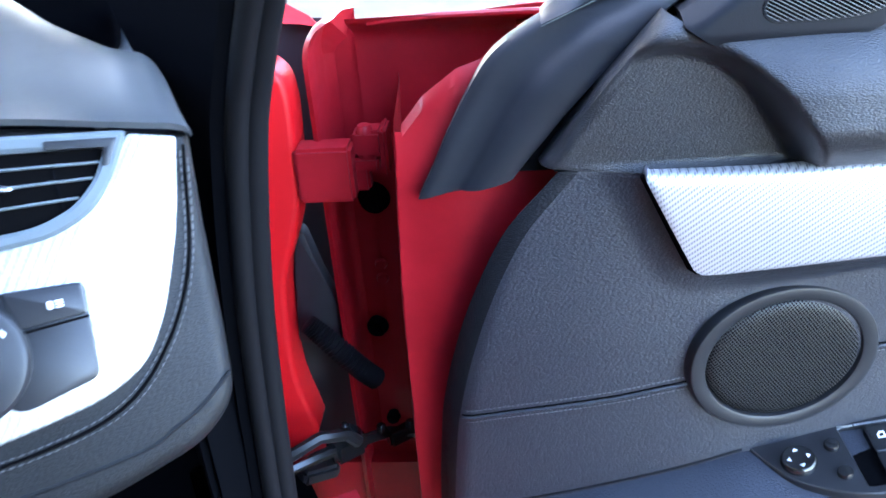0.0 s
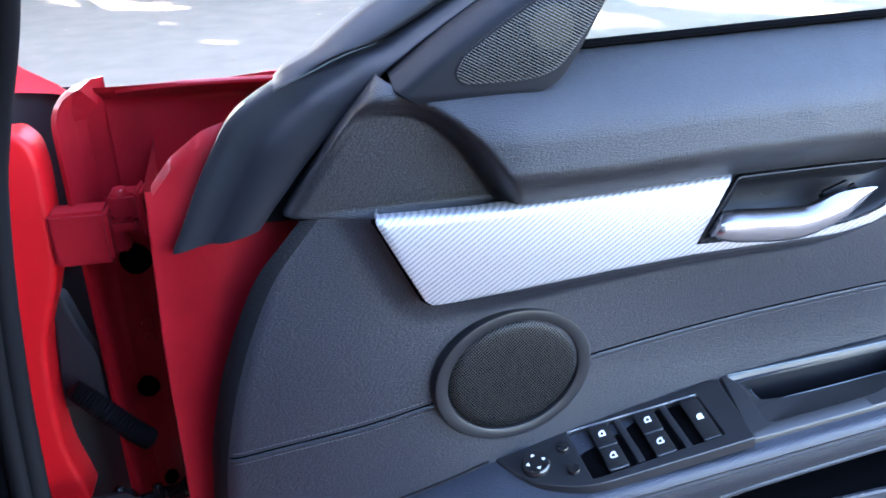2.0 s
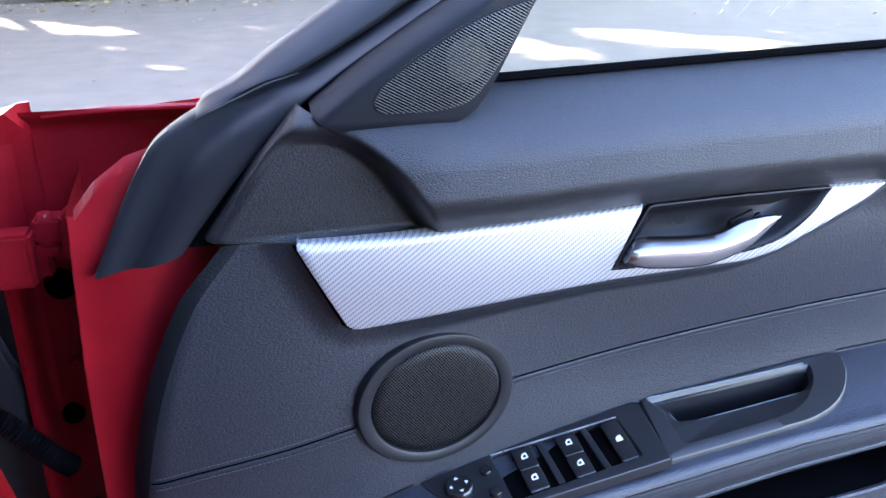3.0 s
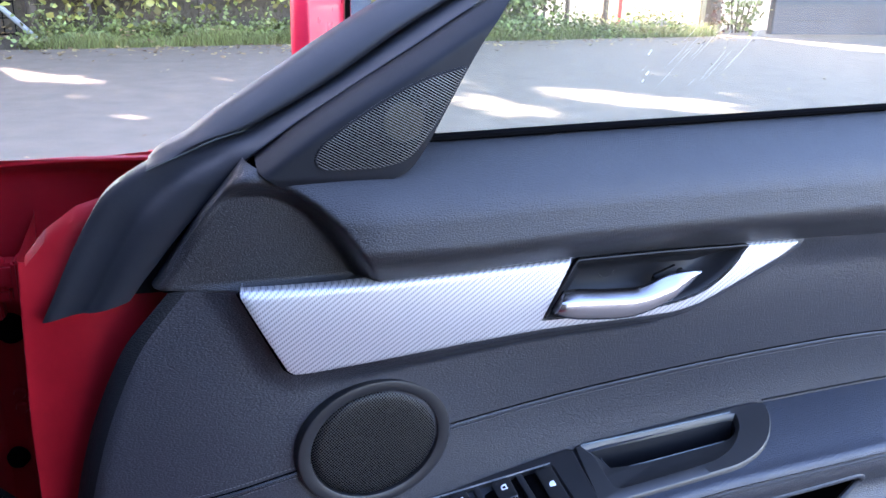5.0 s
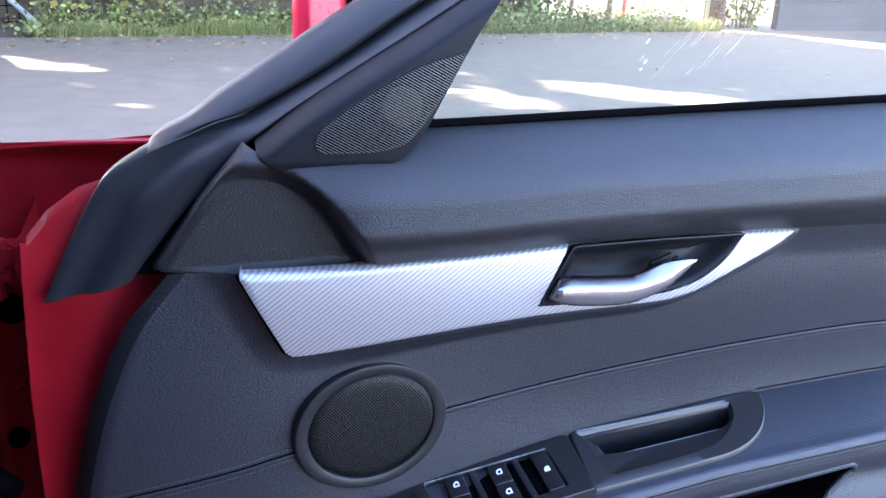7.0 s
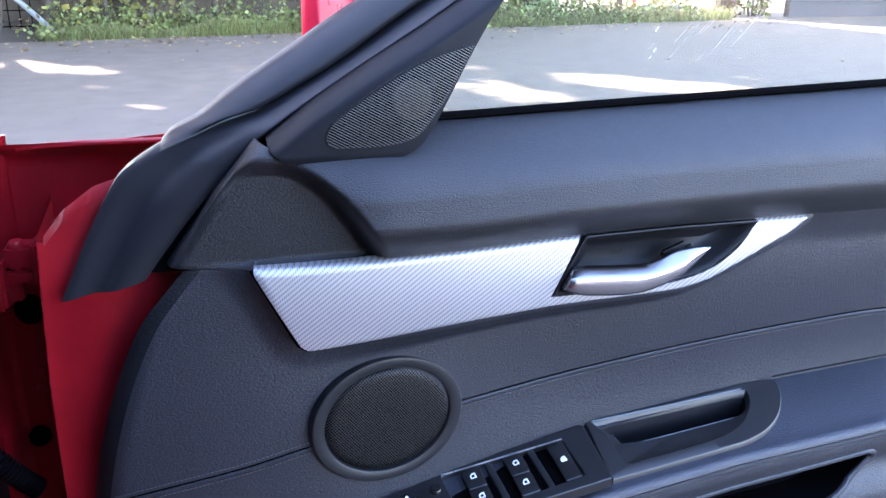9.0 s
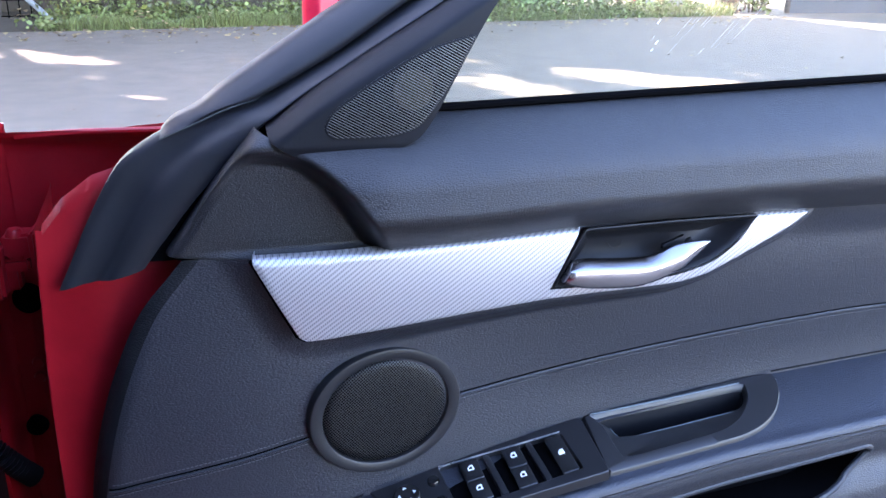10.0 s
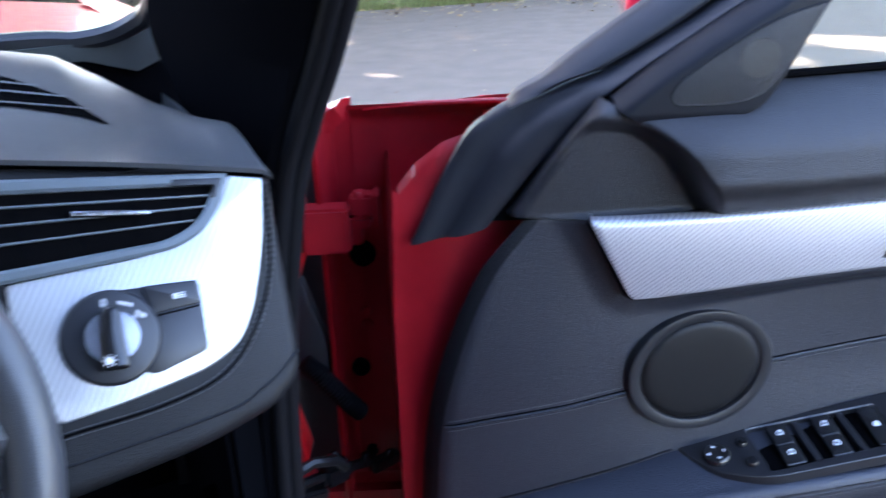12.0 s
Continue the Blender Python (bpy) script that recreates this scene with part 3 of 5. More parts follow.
def cup():
    """Black bowl behind the handle, with a raised rim."""
    o = rounded(CUP, 0.004, 2)
    rings = []
    for d, c in ((0.0, 0.006), (0.0, 0.0005), (0.0012, 0.0), (0.003, 0.0012), (0.0055, 0.005), (0.009, 0.012), (0.013, 0.018), (0.018, 0.023), (0.023, 0.026)):
        rings.append([cup_face(a, b, c) for a, b in inset(o, d)])
    k = len(o)
    verts = [p for r in rings for p in r]
    faces = [(r * k + i, r * k + (i + 1) % k, (r + 1) * k + (i + 1) % k, (r + 1) * k + i) for r in range(len(rings) - 1) for i in range(k)]
    faces.append(tuple(range((len(rings) - 1) * k, len(rings) * k)))
    bm = pack(verts, faces)
    bmesh.ops.triangulate(bm, faces=[f for f in bm.faces if len(f.verts) > 4])
    bmesh.ops.recalc_face_normals(bm, faces=bm.faces)
    return bm


part("handle_cup", cup(), SATIN, door, "black plastic handle cup")


def lever():
    """Pull lever: a broad face with a bevelled top, swept up to a point behind."""
    top = spline([(0.4400, 0.6500), (0.448, 0.6560), (0.494, 0.6545), (0.526, 0.6545), (0.540, 0.6575), (0.558, 0.6645), (0.577, 0.6678), (0.604, 0.6665)], 8)
    edge = spline([(0.4385, 0.6470), (0.4660, 0.6478), (0.505, 0.6462), (0.531, 0.6468), (0.545, 0.6500), (0.560, 0.6535), (0.582, 0.6615), (0.6035, 0.6655)], 8)
    low = spline([(0.4318, 0.6330), (0.450, 0.6262), (0.470, 0.6248), (0.502, 0.6234), (0.5343, 0.6278), (0.5598, 0.6368), (0.5846, 0.6515), (0.603, 0.6645)], 8)
    s = np.linspace(0, 1, 64)
    top, edge, low = (np.stack([q[0, 0] + (q[-1, 0] - q[0, 0]) * s, np.interp(q[0, 0] + (q[-1, 0] - q[0, 0]) * s, q[:, 0], q[:, 1])], 1) for q in (top, edge, low))
    for q in (top, edge, low):
        for _ in range(3):
            q[2:-2, 1] = (q[:-4, 1] + q[1:-3, 1] + q[2:-2, 1] + q[3:-1, 1] + q[4:, 1]) / 5
    front = np.interp(s, [0, 0.03, 0.1, 0.2, 0.5, 0.8, 1], [0.702, 0.7000, 0.6985, 0.697, 0.695, 0.700, 0.713])
    thin = 1 - 0.85 * smooth(s, 0.72, 1.0)
    rows = [(top + np.array((0.002, 0.0)), front + 0.016 * thin), (top, front + 0.010 * thin)]
    for w, dy in ((0.35, 0.0062), (0.70, 0.0030), (0.90, 0.0012)):
        rows.append((top * (1 - w) + edge * w, front + dy * thin))
    for w, dy in ((0.06, 0.0), (0.16, -0.0005), (0.45, -0.0008), (0.75, 0.0002), (0.92, 0.0024), (1.0, 0.0065)):
        rows.append((edge * (1 - w) + low * w, front + dy * thin))
    rows.append((low + np.array((0.0, 0.002)), front + 0.013 * thin))
    X, Y, Z = np.stack([q[:, 0] for q, _ in rows]), np.stack([y for _, y in rows]), np.stack([q[:, 1] for q, _ in rows])
    end = pack([(X[k, 0], Y[k, 0], Z[k, 0]) for k in range(len(rows))], [tuple(range(len(rows)))])
    bm = join(sheet(X, Y, Z), sheet(X[[0, -1]], Y[[0, -1]], Z[[0, -1]]), end)
    bmesh.ops.recalc_face_normals(bm, faces=bm.faces)
    return bm


part("handle", lever(), KNOB, door, "satin silver pull handle")
part("pivot", block((0.566, 0.722, 0.659), (0.040, 0.018, 0.018), 0.007, (0, -22, 0)), SATIN, door)
part("plug", tube([(0.5024 + 0.0092 * math.cos(w), 0.7386, 0.6655 + 0.0092 * math.sin(w)) for w in np.linspace(3.3, 6.1, 16)], 0.0004, 5), PLASTIC, door, "round plug in the handle cup")

# loudspeaker
SPK = Matrix.Translation((0.2524, 0.7515, 0.4750)) @ pose(0, 0, 0, 90, 0, 9.5)
part("loudspeaker", lathe([(0.072, -0.006), (0.0735, 0.0005), (0.0740, 0.0026), (0.0752, 0.0034), (0.0852, 0.0040), (0.0874, 0.0034), (0.0889, 0.0012), (0.0895, -0.014), (0.066, -0.014)], SPK, 96, 0.868), RINGBLACK, door, "round black loudspeaker ring")
part("grille", lathe([(0.0, 0.0034), (0.03, 0.0033), (0.050, 0.0030), (0.062, 0.0024), (0.0690, 0.0012), (0.0722, -0.0015), (0.0730, -0.006), (0.0, -0.007)], SPK, 64, 0.868), GRILLE, door, "fine black speaker mesh")

# armrest
edge_y = run([-0.08, -0.06, 0.0, 0.10, 0.22, 0.375, 0.67, 0.9, 1.2], [0.748, 0.740, 0.716, 0.692, 0.677, 0.679, 0.698, 0.704, 0.71])
edge_z = run([-0.08, -0.06, 0.1, 0.22, 0.375, 0.67, 0.9, 1.2], [0.270, 0.276, 0.314, 0.346, 0.366, 0.398, 0.416, 0.426])


def arm_section(x):
    """Points across the armrest at x: from the lining to the edge and down its front."""
    yb, zb, ye, ze = low_y(x) + 0.012, shelf_z(x), edge_y(x), edge_z(x)
    r = 0.011
    pts = [(yb, zb + 0.001)]
    for t in np.linspace(0.1, 1, 9):
        y = yb + (ye + r - yb) * t
        pts.append((y, zb + (ze - zb) * t + 0.002 * math.sin(t * math.pi)))
    for a in np.linspace(12, 85, 6):
        a = radians(a)
        pts.append((ye + r - r * math.sin(a), ze - r + r * math.cos(a)))
    return np.array(pts)


RIM_OUT = rounded([(0.506, 0.7875), (0.60, 0.7905), (0.7349, 0.7974), (0.777, 0.7965), (0.7715, 0.7717), (0.752, 0.7430), (0.724, 0.7240), (0.690, 0.7140), (0.6, 0.7085), (0.506, 0.7030)], [0.002, 0.03, 0.02, 0.010, 0.02, 0.02, 0.02, 0.03, 0.05, 0.002], 5)
RIM_IN = rounded([(0.5135, 0.7838), (0.6167, 0.7860), (0.7290, 0.7890), (0.7225, 0.7660), (0.698, 0.7410), (0.668, 0.7285), (0.6169, 0.7240), (0.532, 0.7185), (0.5275, 0.7431), (0.5255, 0.7680)], [0.003, 0.03, 0.008, 0.015, 0.02, 0.02, 0.04, 0.006, 0.02, 0.02], 5)
WELL = rounded([(0.5250, 0.7825), (0.6230, 0.7845), (0.7270, 0.7875), (0.7200, 0.7680), (0.704, 0.7590), (0.66, 0.7555), (0.619, 0.7545), (0.5480, 0.7515), (0.5390, 0.7580), (0.5340, 0.7720)], [0.003, 0.03, 0.006, 0.010, 0.02, 0.02, 0.04, 0.010, 0.008, 0.02], 5)


def even_round(poly):
    """The same outline at even angles, so that rings of it match."""
    c, n = np.array((0.63, 0.765)), 120
    p, out = np.array(poly, float) - c, []
    ang = np.unwrap(np.arctan2(p[:, 1], p[:, 0]))
    if ang[-1] < ang[0]:
        p, ang = p[::-1], ang[::-1]
    rim = np.concatenate([p, p[:1]])
    ang = np.concatenate([ang, [ang[0] + 2 * math.pi]])
    for w in np.arange(n) * 2 * math.pi / n:
        w = ang[0] + (w - ang[0]) % (2 * math.pi)
        i = min(max(int(np.searchsorted(ang, w, side="right")) - 1, 0), len(ang) - 2)
        a, b, d = rim[i], rim[i + 1], np.array((math.cos(w), math.sin(w)))
        e = b - a
        det = d[0] * -e[1] + e[0] * d[1]
        out.append(c + d * ((a[0] * -e[1] + e[0] * a[1]) / det if abs(det) > 1e-12 else np.linalg.norm(a)))
    return np.array(out)


RIM_OUT, RIM_IN, WELL = even_round(RIM_OUT), even_round(RIM_IN), even_round(WELL)


def arm_top():
    xs = np.concatenate([np.linspace(-0.066, 0.0, 12)[:-1], np.linspace(0.0, 1.18, 130)])
    S = np.array([arm_section(x) for x in xs])
    fade = np.clip((xs + 0.066) / 0.014, 0, 1)
    S[:, :, 1] -= (0.012 * (1 - np.sqrt(1 - (1 - fade) ** 2)))[:, None]
    X = np.repeat(xs[:, None], S.shape[1], 1)
    bm = sheet(X, S[:, :, 0], S[:, :, 1])
    mids = np.array([f.calc_center_median() for f in bm.faces])
    d = sdf(RIM_OUT, mids[:, 0], mids[:, 1])
    bm.faces.ensure_lookup_table()
    bmesh.ops.delete(bm, geom=[bm.faces[i] for i in np.where((d < -0.005) & (mids[:, 2] > 0.37))[0]], context="FACES")
    return bm


armrest = part("armrest", arm_top(), ARMREST, door, "dark blue-black leather armrest")


for a, b in ((-0.055, 0.225), (0.775, 1.17)):
    ax = np.linspace(a, b, 40)
    part("armrest_joint", tube(np.stack([ax, card_y(ax, shelf_z(ax)) - 0.0002, shelf_z(ax) + 0.0012], 1), 0.0014, 6), SEALBLACK, door)


def lower_z(x):
    return edge_z(x) - 0.0115


SLOT = rounded([(0.428, 0.303), (0.50, 0.324), (0.576, 0.336), (0.669, 0.348), (0.80, 0.364), (0.868, 0.373), (0.880, 0.362), (0.835, 0.318), (0.80, 0.303), (0.70, 0.294), (0.586, 0.289), (0.477, 0.287), (0.440, 0.290)], [0.012, 0.02, 0.02, 0.02, 0.02, 0.008, 0.008, 0.02, 0.02, 0.03, 0.03, 0.02, 0.01], 4)


def lower():
    v = np.linspace(0, 1, 90)
    xs = np.concatenate([np.linspace(-0.066, 0.38, 50)[:-1], np.linspace(0.38, 1.18, 140)])
    X, V = np.meshgrid(xs, v)
    top = lower_z(X)
    Z = top + (0.13 - top) * V
    fall = top - Z
    Y = edge_y(X) + 0.010 * smooth(fall, 0.0, 0.02) * 0 + 0.0004 + 0.02 * smooth(fall, 0.01, 0.07) - 0.022 * smooth(fall, 0.045, 0.10)
    edge = np.clip(X + 0.066, 0, 0.02) / 0.02
    Y = Y + 0.02 * (1 - np.sqrt(np.maximum(0, 1 - (1 - edge) ** 2)))
    bm = sheet(X, Y, Z)
    mids = np.array([f.calc_center_median() for f in bm.faces])
    d = sdf(SLOT, mids[:, 0], mids[:, 2])
    bm.faces.ensure_lookup_table()
    bmesh.ops.delete(bm, geom=[bm.faces[i] for i in np.where(d < 0)[0]], context="FACES")
    return bm


def lower_y(a, b):
    fall = float(lower_z(a)) - b
    return float(edge_y(a)) + 0.0004 + 0.02 * float(smooth(fall, 0.01, 0.07)) - 0.022 * float(smooth(fall, 0.045, 0.10))


low = part("lower_panel", lower(), LEATHER, door, "grey leather lower door panel with a map pocket")
slot_ring = np.concatenate([SLOT, SLOT[:1]])
part("pocket_rim", tube([(a, lower_y(a, b) + 0.001, b) for a, b in slot_ring], 0.0042, 8), LEATHER, door)
# walls and back are coloured black for the shade in the pocket
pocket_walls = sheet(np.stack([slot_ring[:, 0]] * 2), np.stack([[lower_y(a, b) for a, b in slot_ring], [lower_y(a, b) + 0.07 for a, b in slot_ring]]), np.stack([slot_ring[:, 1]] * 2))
part("map_pocket", join(pocket_walls, prism(SLOT, lambda a, b, c: (a, lower_y(a, b) + 0.06 + c, b), 0.01, 0.001)), SHADE_BLACK, door, "map pocket opening, its shade put into a black lining")
xs = np.linspace(-0.04, 1.17, 90)
front_seam = np.stack([xs, edge_y(xs) + 0.0006, lower_z(xs) - 0.004], 1)
part("piping", tube(front_seam, 0.0011, 6), SOFT, door)
part("stitching", stitches(front_seam - np.array((0, 0.0006, 0.0042)), (0, 0.1, 1), gap=0.0), STITCH, door, kind="stuff")

# switch plate and pull cup lie in the armrest
SW = Matrix.Translation((0.30, 0.73, 0.3755)) @ pose(0, 0, 0, 0, -9.0, 0) @ pose(0, 0, 0, 9.0, 0, 0)


def on_plate(a, b, c):
    return SW @ Vector((a - 0.30, b - 0.73, -c))


PLATE = rounded([(0.2284, 0.758), (0.325, 0.773), (0.42, 0.777), (0.5045, 0.7845), (0.5025, 0.690), (0.414, 0.687), (0.314, 0.684), (0.260, 0.708)], [0.004, 0.05, 0.05, 0.002, 0.002, 0.05, 0.03, 0.02], 5)
BAY = rounded([(0.3175, 0.7625), (0.40, 0.7650), (0.4715, 0.7675), (0.4755, 0.7045), (0.40, 0.699), (0.323, 0.693)], [0.002, 0.001, 0.003, 0.003, 0.001, 0.002], 3)


def radial(poly, c, n=72):
    """A polygon's outline at n even angles about c."""
    p, out = np.array(poly, float) - c, []
    for w in np.arange(n) * 2 * math.pi / n:
        d = np.array((math.cos(w), math.sin(w)))
        best = 0
        for a, b in zip(p, np.roll(p, -1, 0)):
            e = b - a
            det = d[0] * -e[1] + e[0] * d[1]
            if abs(det) > 1e-12:
                t, u = (a[0] * -e[1] + e[0] * a[1]) / det, (d[0] * a[1] - d[1] * a[0]) / det
                if t > 0 and -1e-9 <= u <= 1 + 1e-9:
                    best = max(best, t)
        out.append(c + best * d)
    return np.array(out)


MIDBAY = np.array((0.395, 0.731))
part("switch_plate", frame_plate(radial(PLATE, MIDBAY, 120), radial(BAY, MIDBAY, 120), on_plate, 0.014, 0.0010), PLASTIC, door, "black window switch plate")


def slab(name, poly, base, c0, parent, mat=PLASTIC, depth=0.004, bev=0.001, label=""):
    return part(name, prism(poly, lambda a, b, c: on_plate(a, b, c - c0), depth, bev), mat, parent, label)


# floor of the recess, with its shade put into the black
slab("bay", inset(BAY, -0.002), 0, -0.0075, door, SHADE_BLACK, 0.003, 0.0004)
slab("bay_edge", [(0.3175, 0.7627), (0.398, 0.7652), (0.4715, 0.7677), (0.4715, 0.7691), (0.398, 0.7666), (0.3175, 0.7641)], 0, 0.0008, door, SILVER, 0.003, 0.0004, "thin silver edge")


def skew(cx, cy, w, d, r=0.003):
    """A slanted key's outline about (cx, cy)."""
    g, k = -0.07, 0.06
    return rounded([(cx - w / 2 - g * d / 2, cy - d / 2 - k * w / 2), (cx + w / 2 - g * d / 2, cy - d / 2 + k * w / 2), (cx + w / 2 + g * d / 2, cy + d / 2 + k * w / 2), (cx - w / 2 + g * d / 2, cy + d / 2 - k * w / 2)], r, 3)


def key(cx, cy, w, d, icon):
    tilt = 0.10
    top = lambda a, b, c: on_plate(a, b, c - 0.0012 - tilt * (b - cy))
    part("window_switch", prism(skew(cx, cy, w, d), top, 0.011, 0.0018, 3), GLOSS, door, "black rocker switch with a white symbol")
    q = [(-0.0036, -0.0030), (0.0036, -0.0030), (0.0036, 0.0042), (-0.0006, 0.0042), (-0.0036, 0.0012)]
    q = [(cx + a - 0.07 * b, cy + b + 0.06 * a + 0.002) for a, b in q]
    up = lambda a, b, c: on_plate(a, b, c - 0.0016 - tilt * (b - cy))
    if icon:
        mark_bm = frame_plate(q, [(cx + (a - cx) * 0.55, cy + 0.002 + (b - cy - 0.002) * 0.55) for a, b in q], up, 0.0005, 0.0001)
    else:
        mark_bm = prism(q, up, 0.0005, 0.0001)
    part("symbol", mark_bm, WHITE, door)


for cx, cy in ((0.3525, 0.7450), (0.3535, 0.7130), (0.4060, 0.7475), (0.4070, 0.7150)):
    key(cx, cy, 0.0235, 0.0300, True)
key(0.4605, 0.7330, 0.0215, 0.056, False)
for cx in (0.3775, 0.4315):
    slab("divider", skew(cx, 0.7315 + (cx - 0.38) * 0.04, 0.008, 0.064, 0.002), 0, -0.0010, door, PLASTIC, 0.008, 0.001)

knob_at = SW @ Matrix.Translation((-0.0280, -0.001, 0.0))
part("mirror_knob", lathe([(0.0, -0.002), (0.0165, -0.002), (0.0165, 0.003), (0.0150, 0.006), (0.0140, 0.0070), (0.006, 0.0062), (0.0, 0.0060)], knob_at, 32), GLOSS, door, "round black mirror adjuster with white arrows")
arrows = []
for k in range(4):
    m = knob_at @ pose(0, 0, 0.0072, 0, 0, 90 * k + 8)
    arrows.append(pack([m @ Vector(p) for p in ((0.0112, 0, 0), (0.0078, 0.0026, 0), (0.0078, -0.0026, 0), (0.0112, 0, -0.0004), (0.0078, 0.0026, -0.0004), (0.0078, -0.0026, -0.0004))], [(0, 1, 2), (5, 4, 3), (0, 3, 4, 1), (1, 4, 5, 2), (2, 5, 3, 0)]))
part("symbol", join(*arrows), WHITE, door)
for dx, dy in ((0.0060, 0.0125), (0.0078, -0.0200)):
    part("button", lathe([(0.0, -0.002), (0.0072, -0.002), (0.0072, 0.003), (0.0062, 0.0046), (0.0, 0.0050)], SW @ Matrix.Translation((dx, dy, 0.0)), 24), GLOSS, door)

# pull cup behind the switches


def on_arm(a, b, c):
    yb, zb, ye, ze = float(low_y(a)), float(shelf_z(a)), float(edge_y(a)), float(edge_z(a))
    k = (b - yb) / (ye - yb)
    return Vector((a, b, zb + (ze - zb) * k + 0.0032 - c))


def pull_cup(rings):
    k = len(RIM_OUT)
    verts = [on_arm(a, b, c) for ring, c in rings for a, b in ring]
    faces = [(r * k + i, r * k + (i + 1) % k, (r + 1) * k + (i + 1) % k, (r + 1) * k + i) for r in range(len(rings) - 1) for i in range(k)]
    bm = pack(verts, faces)
    bmesh.ops.recalc_face_normals(bm, faces=bm.faces)
    return bm


pull = part("pull_rim", pull_cup([(RIM_OUT, 0.010), (RIM_OUT, 0.0016), (inset(RIM_OUT, 0.0014), 0.0), (inset(RIM_IN, -0.0014), 0.0), (RIM_IN, 0.0014), (WELL, 0.0100)]), PLASTIC, door, "black plastic pull cup, coloured darker inside for its shade rim")
part("pull_cup", pull_cup([(WELL, 0.0100), (inset(WELL, 0.0012), 0.0112), (inset(WELL, 0.0016), 0.030), (inset(WELL, 0.004), 0.044)]), CUP_SHADE, door, "black plastic pull cup, coloured darker inside for its shade")
# thin grey tubes draw the glints along the cup's back and floor edges
part("cup_edge_glint", tube([on_arm(a, b, -0.0004) for a, b in spline([(0.514, 0.7845), (0.62, 0.7865), (0.722, 0.7890)], 8)], 0.0009, 6), VENTGREY, door)
part("cup_edge_glint", tube([on_arm(a, b, 0.0098) for a, b in spline([(0.5360, 0.7700), (0.5400, 0.7580), (0.5480, 0.7522), (0.619, 0.7547), (0.700, 0.7590)], 8)], 0.0006, 6), VENTGREY, door)
part("cup_floor", prism(inset(WELL, 0.001), lambda a, b, c: on_arm(a, b, c + 0.043), 0.002, 0.0004), CUP_SHADE, door)

# corner panel with the tweeter
SAIL_TOP = spline([(0.1365, 0.7995), (0.1793, 0.833), (0.2318, 0.8678), (0.2843, 0.9), (0.352, 0.943), (0.452, 1.000)], 10)
SAIL_LOW = spline([(0.1385, 0.7915), (0.166, 0.7765), (0.2106, 0.7775), (0.250, 0.7815), (0.274, 0.7915), (0.2900, 0.8114), (0.3085, 0.8451), (0.3290, 0.8833), (0.352, 0.9206), (0.385, 0.958), (0.455, 0.999)], 5)


def sail_y(a, b):
    """The corner panel: an upward-facing band along its top, then a flat face."""
    zt = np.interp(a, SAIL_TOP[:, 0], SAIL_TOP[:, 1])
    d = (zt - b) * 0.84
    return 0.7055 + 0.02 * (b - 0.78) + 0.03 * np.abs(0.29 - a) + 0.034 * (1 - smooth(d, -0.012, 0.017)) + 0.006 * (1 - smooth(b, 0.772, 0.788)) * (a < 0.27)


def sail_face(a, b, c):
    return (a, float(sail_y(a, b)) + c, b)


def corner_panel():
    steps = 26
    rows = [SAIL_TOP * (1 - w) + SAIL_LOW * w for w in np.linspace(0, 1, steps)]
    X, Z = np.stack([r[:, 0] for r in rows]), np.stack([r[:, 1] for r in rows])
    Y = sail_y(X, Z)
    rim = sheet(np.stack([X[-1], X[-1], X[-1] - 0.001]), np.stack([Y[-1], Y[-1] + 0.003, Y[-1] + 0.040]), np.stack([Z[-1], Z[-1] - 0.0012, Z[-1]]))
    top = sheet(np.stack([X[0], X[0]]), np.stack([Y[0] + 0.03, Y[0]]), np.stack([Z[0], Z[0]]))
    side = sheet(np.stack([X[:, 0], X[:, 0]]), np.stack([Y[:, 0] + 0.03, Y[:, 0]]), np.stack([Z[:, 0], Z[:, 0]]))
    bm = join(sheet(X, Y, Z), rim, top, side)
    bmesh.ops.remove_doubles(bm, verts=bm.verts, dist=0.0002)
    bmesh.ops.recalc_face_normals(bm, faces=bm.faces)
    return bm


part("corner_panel", corner_panel(), SAILBLACK, door, "black plastic mirror corner panel with a tweeter")
TWEET = rounded([(0.1885, 0.803), (0.1950, 0.8175), (0.227, 0.8415), (0.2633, 0.8640), (0.2893, 0.8764), (0.3285, 0.8868), (0.3059, 0.8455), (0.2875, 0.8198), (0.2745, 0.8040), (0.2528, 0.7971), (0.2263, 0.7954), (0.195, 0.7955)], [0.006, 0.008, 0.03, 0.03, 0.03, 0.003, 0.03, 0.03, 0.012, 0.012, 0.02, 0.008], 3)
part("tweeter_rim", frame_plate(inset(TWEET, -0.0015), inset(TWEET, 0.0008), lambda a, b, c: (sail_face(a, b, c)[0], sail_face(a, b, c)[1] - 0.0012, b), 0.004, 0.0006), SAILBLACK, door)
# flat black sheet paints the shade behind the mesh
part("tweeter_shade", prism(TWEET, lambda a, b, c: (a, sail_face(a, b, c)[1] - 0.0003, b), 0.001, 0.0002), SHADE_BLACK, door)
part("tweeter_cone", lathe([(0.0, 0.0), (0.019, 0.0), (0.018, 0.0012), (0.010, 0.0018), (0.0, 0.0024)], Matrix.Translation((0.270, 0.7070, 0.838)) @ pose(0, 0, 0, 90), 28), CONE, door, "pale tweeter cone behind mesh")
part("tweeter_mesh", prism(TWEET, lambda a, b, c: (a, sail_face(a, b, c)[1] - 0.0042 + 0.003 * (abs(a - 0.26) / 0.08) ** 2, b), 0.0003, 0.0001), TWEETER_MESH, door, "fine black mesh over the tweeter")


